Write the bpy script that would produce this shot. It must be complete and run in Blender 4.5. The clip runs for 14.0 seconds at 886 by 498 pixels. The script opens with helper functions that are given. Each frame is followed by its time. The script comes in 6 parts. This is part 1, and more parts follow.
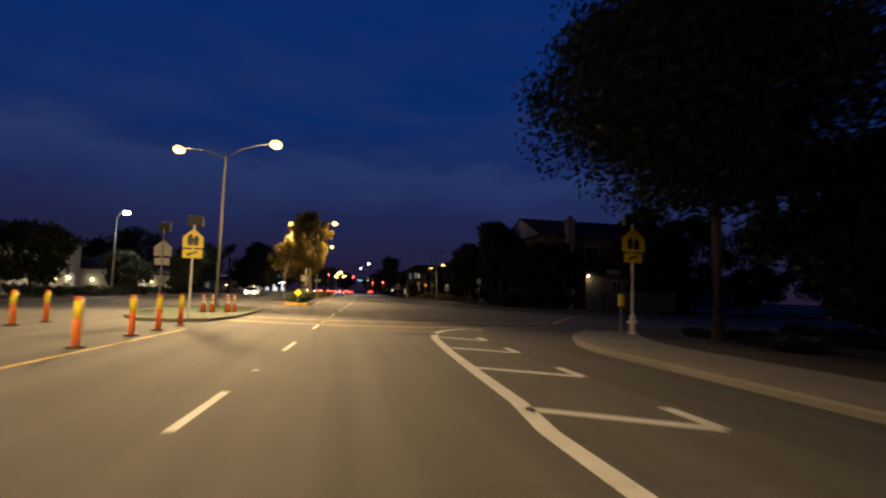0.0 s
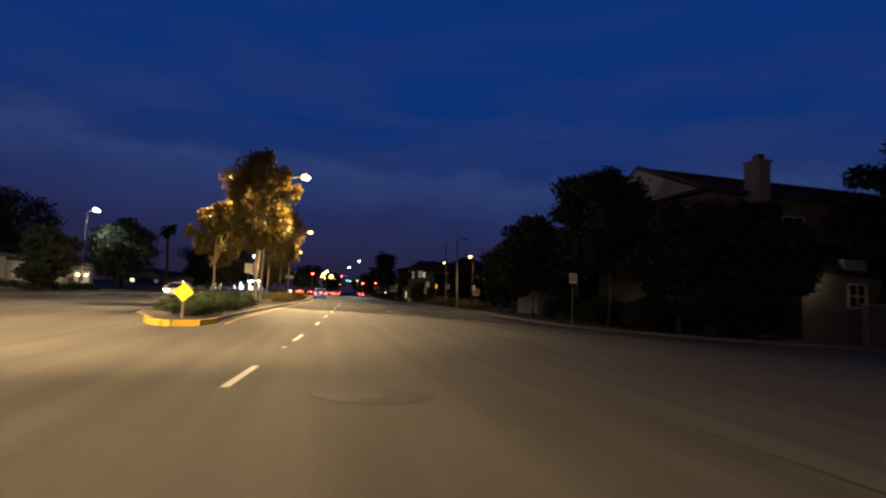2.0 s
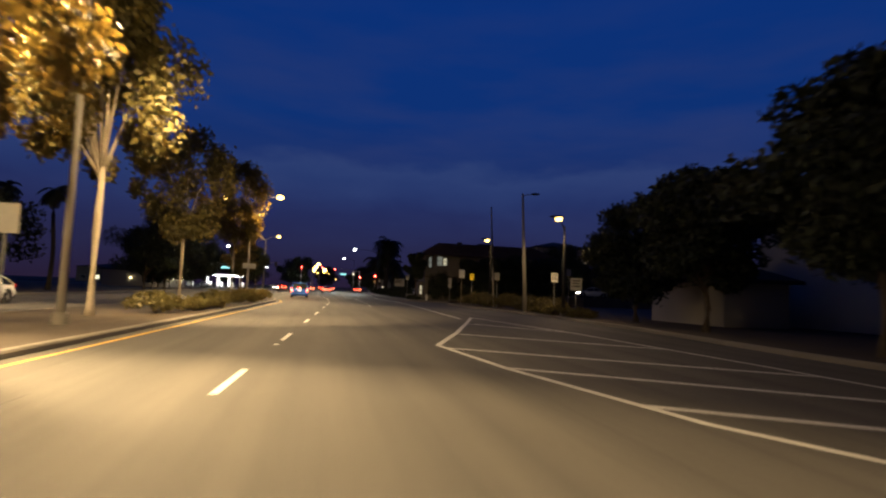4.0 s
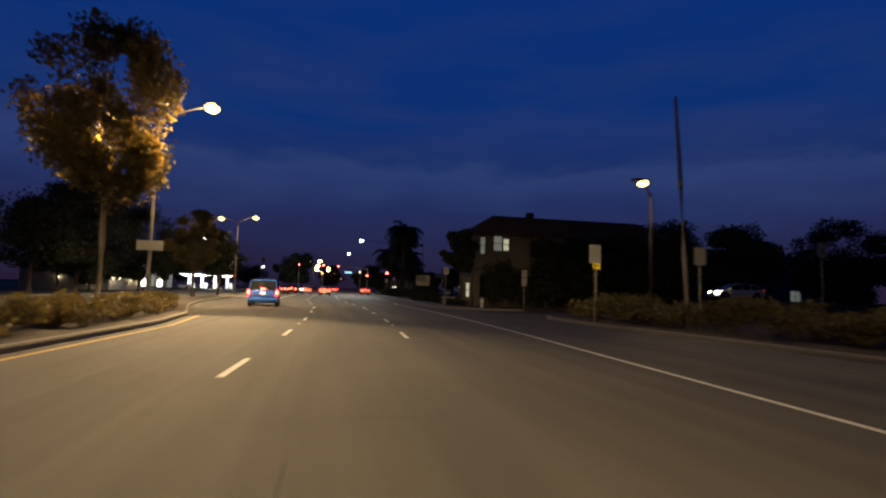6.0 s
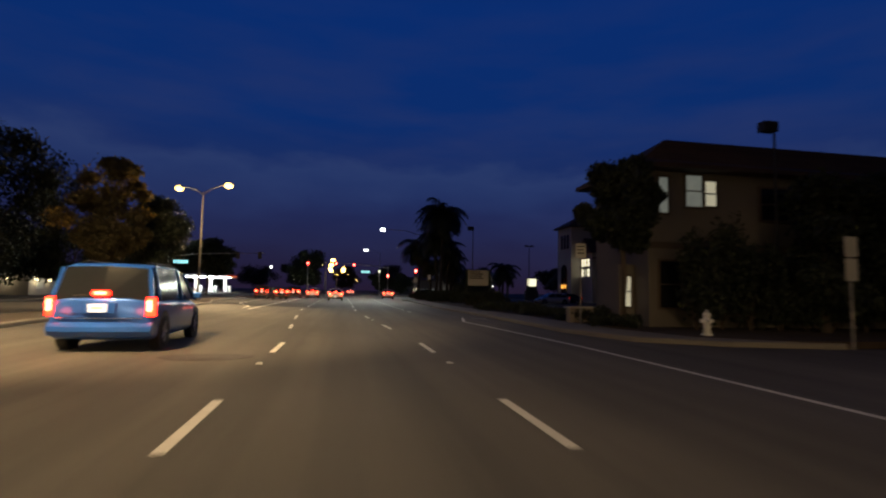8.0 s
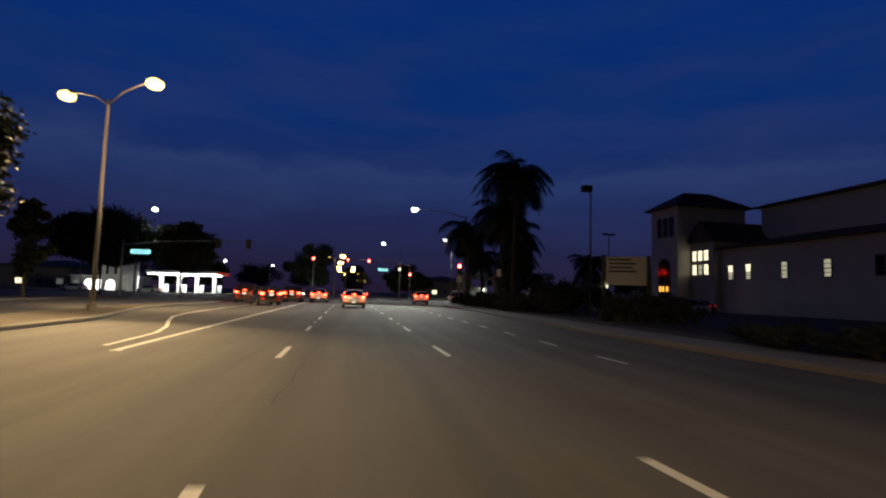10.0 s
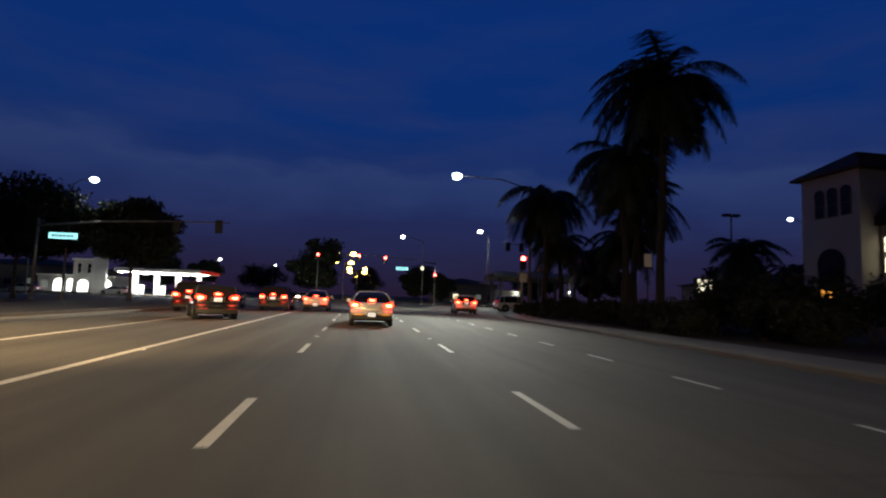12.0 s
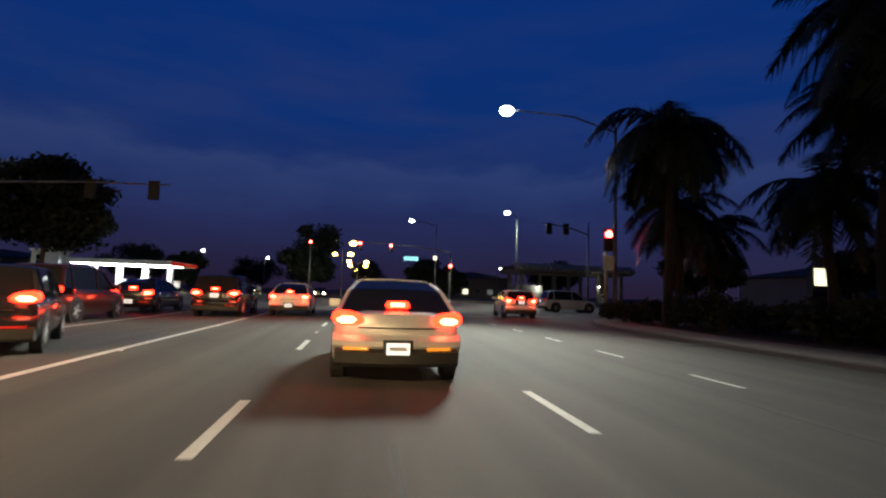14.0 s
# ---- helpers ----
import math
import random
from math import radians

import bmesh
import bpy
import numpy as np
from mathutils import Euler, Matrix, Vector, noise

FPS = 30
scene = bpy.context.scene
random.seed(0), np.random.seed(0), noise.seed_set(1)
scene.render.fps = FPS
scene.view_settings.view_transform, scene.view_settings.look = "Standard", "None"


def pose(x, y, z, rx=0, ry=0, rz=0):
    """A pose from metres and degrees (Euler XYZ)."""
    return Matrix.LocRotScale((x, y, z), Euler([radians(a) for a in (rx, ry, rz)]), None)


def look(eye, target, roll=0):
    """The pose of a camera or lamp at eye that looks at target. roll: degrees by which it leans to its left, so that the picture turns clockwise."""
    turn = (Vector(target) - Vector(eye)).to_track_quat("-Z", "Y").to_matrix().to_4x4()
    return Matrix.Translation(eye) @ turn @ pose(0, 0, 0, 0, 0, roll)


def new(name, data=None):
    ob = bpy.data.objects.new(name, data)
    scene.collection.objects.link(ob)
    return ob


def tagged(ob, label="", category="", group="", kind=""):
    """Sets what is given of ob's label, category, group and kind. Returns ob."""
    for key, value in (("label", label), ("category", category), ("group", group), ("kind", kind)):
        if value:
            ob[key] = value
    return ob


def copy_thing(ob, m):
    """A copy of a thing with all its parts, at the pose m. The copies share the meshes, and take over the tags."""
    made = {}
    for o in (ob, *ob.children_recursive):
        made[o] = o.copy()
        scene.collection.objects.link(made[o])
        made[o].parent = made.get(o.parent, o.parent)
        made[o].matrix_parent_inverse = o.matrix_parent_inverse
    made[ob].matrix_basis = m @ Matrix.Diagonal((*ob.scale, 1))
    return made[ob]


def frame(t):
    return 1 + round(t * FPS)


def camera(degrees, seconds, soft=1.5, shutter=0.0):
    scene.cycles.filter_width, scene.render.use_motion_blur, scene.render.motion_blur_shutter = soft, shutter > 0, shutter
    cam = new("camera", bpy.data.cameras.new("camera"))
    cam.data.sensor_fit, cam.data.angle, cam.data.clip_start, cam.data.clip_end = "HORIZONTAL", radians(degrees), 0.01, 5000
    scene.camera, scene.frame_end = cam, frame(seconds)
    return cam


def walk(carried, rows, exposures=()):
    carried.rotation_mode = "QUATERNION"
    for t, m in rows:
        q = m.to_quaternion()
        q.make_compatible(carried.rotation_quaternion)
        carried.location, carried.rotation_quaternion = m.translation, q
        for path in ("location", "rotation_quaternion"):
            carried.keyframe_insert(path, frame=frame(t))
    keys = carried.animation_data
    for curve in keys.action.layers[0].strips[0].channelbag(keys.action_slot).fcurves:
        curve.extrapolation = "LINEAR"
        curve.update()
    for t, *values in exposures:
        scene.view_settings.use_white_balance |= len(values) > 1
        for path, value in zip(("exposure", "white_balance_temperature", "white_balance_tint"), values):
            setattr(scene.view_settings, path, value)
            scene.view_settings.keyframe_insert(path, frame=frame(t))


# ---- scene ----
cam = camera(79.0, 14.0, soft=2.2, shutter=0.4)
# seconds, eye, target, roll
PATH = [
    (0.0, (-4.923, 1.869, 1.448), (-4.532, 3.824, 1.611), 1.80),
    (0.5, (-4.545, 9.472, 1.430), (-4.145, 11.425, 1.593), 1.57),
    (1.0, (-4.184, 17.014, 1.402), (-3.773, 18.964, 1.576), 2.20),
    (1.5, (-3.760, 24.445, 1.375), (-3.340, 26.393, 1.543), 2.40),
    (2.0, (-3.266, 31.768, 1.361), (-2.840, 33.714, 1.540), 3.00),
    (2.5, (-2.762, 39.049, 1.352), (-2.333, 40.994, 1.535), 3.20),
    (3.0, (-2.271, 46.275, 1.354), (-1.840, 48.221, 1.523), 3.30),
    (3.5, (-1.839, 53.453, 1.401), (-1.401, 55.398, 1.562), 2.57),
    (4.0, (-1.370, 60.708, 1.423), (-0.928, 62.652, 1.579), 2.15),
    (4.5, (-0.877, 68.002, 1.423), (-0.434, 69.946, 1.576), 1.98),
    (5.0, (-0.390, 75.225, 1.407), (0.049, 77.170, 1.558), 1.92),
    (5.5, (0.057, 82.269, 1.381), (0.489, 84.216, 1.533), 1.84),
    (6.0, (0.432, 89.025, 1.350), (0.851, 90.974, 1.505), 1.60),
    (6.5, (0.736, 95.497, 1.315), (1.138, 97.450, 1.475), 1.20),
    (7.0, (0.951, 101.663, 1.320), (1.338, 103.618, 1.489), 1.10),
    (7.5, (1.072, 107.913, 1.338), (1.444, 109.871, 1.501), 1.30),
    (8.0, (1.086, 114.040, 1.320), (1.449, 116.001, 1.480), 1.18),
    (8.5, (0.861, 120.180, 1.311), (1.218, 122.142, 1.470), 1.17),
    (9.0, (0.503, 126.305, 1.308), (0.854, 128.267, 1.469), 1.26),
    (9.5, (0.103, 132.340, 1.308), (0.449, 134.304, 1.470), 1.40),
    (10.0, (-0.167, 138.214, 1.303), (0.172, 140.178, 1.470), 1.57),
    (10.5, (-0.277, 143.859, 1.289), (0.054, 145.823, 1.463), 1.73),
    (11.0, (-0.267, 149.291, 1.269), (0.054, 151.257, 1.451), 1.90),
    (11.5, (-0.249, 154.312, 1.249), (0.060, 156.280, 1.431), 1.90),
    (12.0, (-0.253, 158.907, 1.277), (0.045, 160.876, 1.458), 1.90),
    (12.5, (-0.265, 163.154, 1.288), (0.023, 165.125, 1.468), 2.10),
    (13.0, (-0.271, 167.160, 1.292), (0.020, 169.132, 1.453), 2.00),
    (13.5, (-0.257, 170.726, 1.253), (0.036, 172.697, 1.416), 1.96),
    (14.0, (-0.260, 174.053, 1.261), (0.037, 176.024, 1.424), 1.80),
]
EXPOSURE = ((0.0, -0.25), (0.5, -0.1), (1.0, 0.08), (2.0, 0.1), (3.0, 0.25), (3.5, 0.2), (6.0, 0.05), (6.5, 0.15), (7.0, 0.1), (8.0, -0.12), (10.5, -0.1), (12.0, -0.05), (14.0, 0.05))
walk(cam, [(t, look(eye, target, roll)) for t, eye, target, roll in PATH], EXPOSURE)


# ---------------------------------------------------------------- world: late dusk
world = bpy.data.worlds.new("dusk_sky")
scene.world = world
world.use_nodes = True
wn, wl = world.node_tree.nodes, world.node_tree.links
wn.clear()
w_out, w_bg = wn.new("ShaderNodeOutputWorld"), wn.new("ShaderNodeBackground")
w_co, w_sep = wn.new("ShaderNodeTexCoord"), wn.new("ShaderNodeSeparateXYZ")
w_ramp = wn.new("ShaderNodeValToRGB")
w_map, w_noise, w_cl = wn.new("ShaderNodeMapping"), wn.new("ShaderNodeTexNoise"), wn.new("ShaderNodeValToRGB")
w_band, w_mul, w_mix = wn.new("ShaderNodeValToRGB"), wn.new("ShaderNodeMath"), wn.new("ShaderNodeMix")
wl.new(w_co.outputs["Generated"], w_sep.inputs[0])
wl.new(w_sep.outputs["Z"], w_ramp.inputs[0])
SKY = [(0.0, (0.013, 0.008, 0.022)), (0.07, (0.012, 0.010, 0.034)), (0.14, (0.0095, 0.0125, 0.056)), (0.21, (0.0055, 0.0165, 0.085)),
       (0.30, (0.0028, 0.020, 0.112)), (0.48, (0.0022, 0.020, 0.122)), (0.72, (0.0012, 0.010, 0.062)), (1.0, (0.0008, 0.006, 0.038))]
w_ramp.color_ramp.elements[0].position, w_ramp.color_ramp.elements[1].position = 0.0, 1.0
for k, (p, c) in enumerate(SKY):
    e = w_ramp.color_ramp.elements[0] if k == 0 else (w_ramp.color_ramp.elements[-1] if k == len(SKY) - 1 else w_ramp.color_ramp.elements.new(p))
    e.color = (*c, 1)
w_map.inputs["Scale"].default_value = (1.7, 1.7, 8.0)
wl.new(w_co.outputs["Generated"], w_map.inputs[0])
wl.new(w_map.outputs[0], w_noise.inputs["Vector"])
w_noise.inputs["Scale"].default_value, w_noise.inputs["Detail"].default_value = 2.1, 6.5
w_cl.color_ramp.elements[0].position, w_cl.color_ramp.elements[1].position = 0.42, 0.72
wl.new(w_noise.outputs["Fac"], w_cl.inputs[0])
w_band.color_ramp.elements[0].position, w_band.color_ramp.elements[1].position = 0.02, 0.5
w_band.color_ramp.elements[1].color = (0.12, 0.12, 0.12, 1)
e = w_band.color_ramp.elements.new(0.23)
e.color = (0.5, 0.5, 0.5, 1)
wl.new(w_sep.outputs["Z"], w_band.inputs[0])
w_mul.operation = "MULTIPLY"
wl.new(w_cl.outputs[0], w_mul.inputs[0])
wl.new(w_band.outputs[0], w_mul.inputs[1])
w_mix.data_type = "RGBA"
wl.new(w_mul.outputs[0], w_mix.inputs["Factor"])
wl.new(w_ramp.outputs[0], w_mix.inputs["A"])
w_mix.inputs["B"].default_value = (0.021, 0.030, 0.098, 1)
# a low bank of cloud with a ragged upper edge
b_map, b_noise, b_edge, b_ramp, b_mix = (wn.new(k) for k in ("ShaderNodeMapping", "ShaderNodeTexNoise", "ShaderNodeMath", "ShaderNodeValToRGB", "ShaderNodeMix"))
b_map.inputs["Scale"].default_value = (2.2, 2.2, 5.0)
wl.new(w_co.outputs["Generated"], b_map.inputs[0])
wl.new(b_map.outputs[0], b_noise.inputs["Vector"])
b_noise.inputs["Scale"].default_value, b_noise.inputs["Detail"].default_value = 2.4, 7.0
b_edge.operation, b_edge.inputs[1].default_value = "MULTIPLY_ADD", 0.16
wl.new(b_noise.outputs["Fac"], b_edge.inputs[0])
wl.new(w_sep.outputs["Z"], b_edge.inputs[2])
for k, (p, v) in enumerate(((0.08, 0.0), (0.21, 0.2), (0.29, 0.7), (0.315, 0.15), (0.40, 0.0))):
    e = b_ramp.color_ramp.elements[k] if k in (0, 1) else b_ramp.color_ramp.elements.new(p)
    e.position, e.color = p, (v, v, v, 1)
wl.new(b_edge.outputs[0], b_ramp.inputs[0])
b_mix.data_type = "RGBA"
wl.new(b_ramp.outputs[0], b_mix.inputs["Factor"])
wl.new(w_mix.outputs["Result"], b_mix.inputs["A"])
b_mix.inputs["B"].default_value = (0.020, 0.036, 0.112, 1)
wl.new(b_mix.outputs["Result"], w_bg.inputs[0])
wl.new(w_bg.outputs[0], w_out.inputs[0])
# the last daylight lies ahead; the sky behind has already gone dark
w_side = wn.new("ShaderNodeMapRange")
w_side.interpolation_type = "SMOOTHSTEP"
w_side.inputs["From Min"].default_value, w_side.inputs["From Max"].default_value = -0.3, 0.5
w_side.inputs["To Min"].default_value, w_side.inputs["To Max"].default_value = 0.32, 1.38
wl.new(w_sep.outputs["Y"], w_side.inputs["Value"])
wl.new(w_side.outputs["Result"], w_bg.inputs[1])

SODIUM, WHITE_LED = (1.0, 0.68, 0.32), (0.96, 1.0, 0.86)
LAMP_WATTS = 24000.0


# ---------------------------------------------------------------- materials
def material(name, base, rough=0.7, metal=0.0, var=0.3, scale=(0.6, 14.0), bump=0.15, rand=0.0, island=0.0, emit=None, strength=0.0, coat=0.0, tint=None):
    m = bpy.data.materials.new(name)
    m.use_nodes = True
    n, l = m.node_tree.nodes, m.node_tree.links
    b = n["Principled BSDF"]
    b.inputs["Roughness"].default_value, b.inputs["Metallic"].default_value = rough, metal
    b.inputs["Coat Weight"].default_value = coat
    co = n.new("ShaderNodeTexCoord")
    big, fine = n.new("ShaderNodeTexNoise"), n.new("ShaderNodeTexNoise")
    for t, sc in ((big, scale[0]), (fine, scale[1])):
        t.inputs["Scale"].default_value, t.inputs["Detail"].default_value = sc, 5
        l.new(co.outputs["Object"], t.inputs["Vector"])
    add = n.new("ShaderNodeMath")
    add.operation = "ADD"
    l.new(big.outputs["Fac"], add.inputs[0])
    l.new(fine.outputs["Fac"], add.inputs[1])
    last = add.outputs[0]
    for socket, amount in (("Random", rand), ("Random Per Island", island)):
        if amount:
            src = n.new("ShaderNodeObjectInfo" if socket == "Random" else "ShaderNodeNewGeometry")
            ma = n.new("ShaderNodeMath")
            ma.operation, ma.inputs[1].default_value = "MULTIPLY_ADD", amount * 2
            l.new(src.outputs[socket], ma.inputs[0])
            sub = n.new("ShaderNodeMath")
            sub.operation, sub.inputs[1].default_value = "SUBTRACT", amount
            l.new(last, sub.inputs[0])
            l.new(sub.outputs[0], ma.inputs[2])
            last = ma.outputs[0]
    rng = n.new("ShaderNodeMapRange")
    rng.inputs["From Min"].default_value, rng.inputs["From Max"].default_value = 0.6, 1.4
    l.new(last, rng.inputs["Value"])
    mix = n.new("ShaderNodeMix")
    mix.data_type = "RGBA"
    l.new(rng.outputs[0], mix.inputs["Factor"])
    hi = tint or [c * (1 + var) for c in base]
    mix.inputs["A"].default_value = (*[c * (1 - var) for c in base], 1)
    mix.inputs["B"].default_value = (*hi, 1)
    l.new(mix.outputs["Result"], b.inputs["Base Color"])
    if bump:
        bp = n.new("ShaderNodeBump")
        bp.inputs["Strength"].default_value, bp.inputs["Distance"].default_value = bump, 0.02
        l.new(fine.outputs["Fac"], bp.inputs["Height"])
        l.new(bp.outputs[0], b.inputs["Normal"])
    if emit:
        b.inputs["Emission Color"].default_value, b.inputs["Emission Strength"].default_value = (*emit, 1), strength
    return m


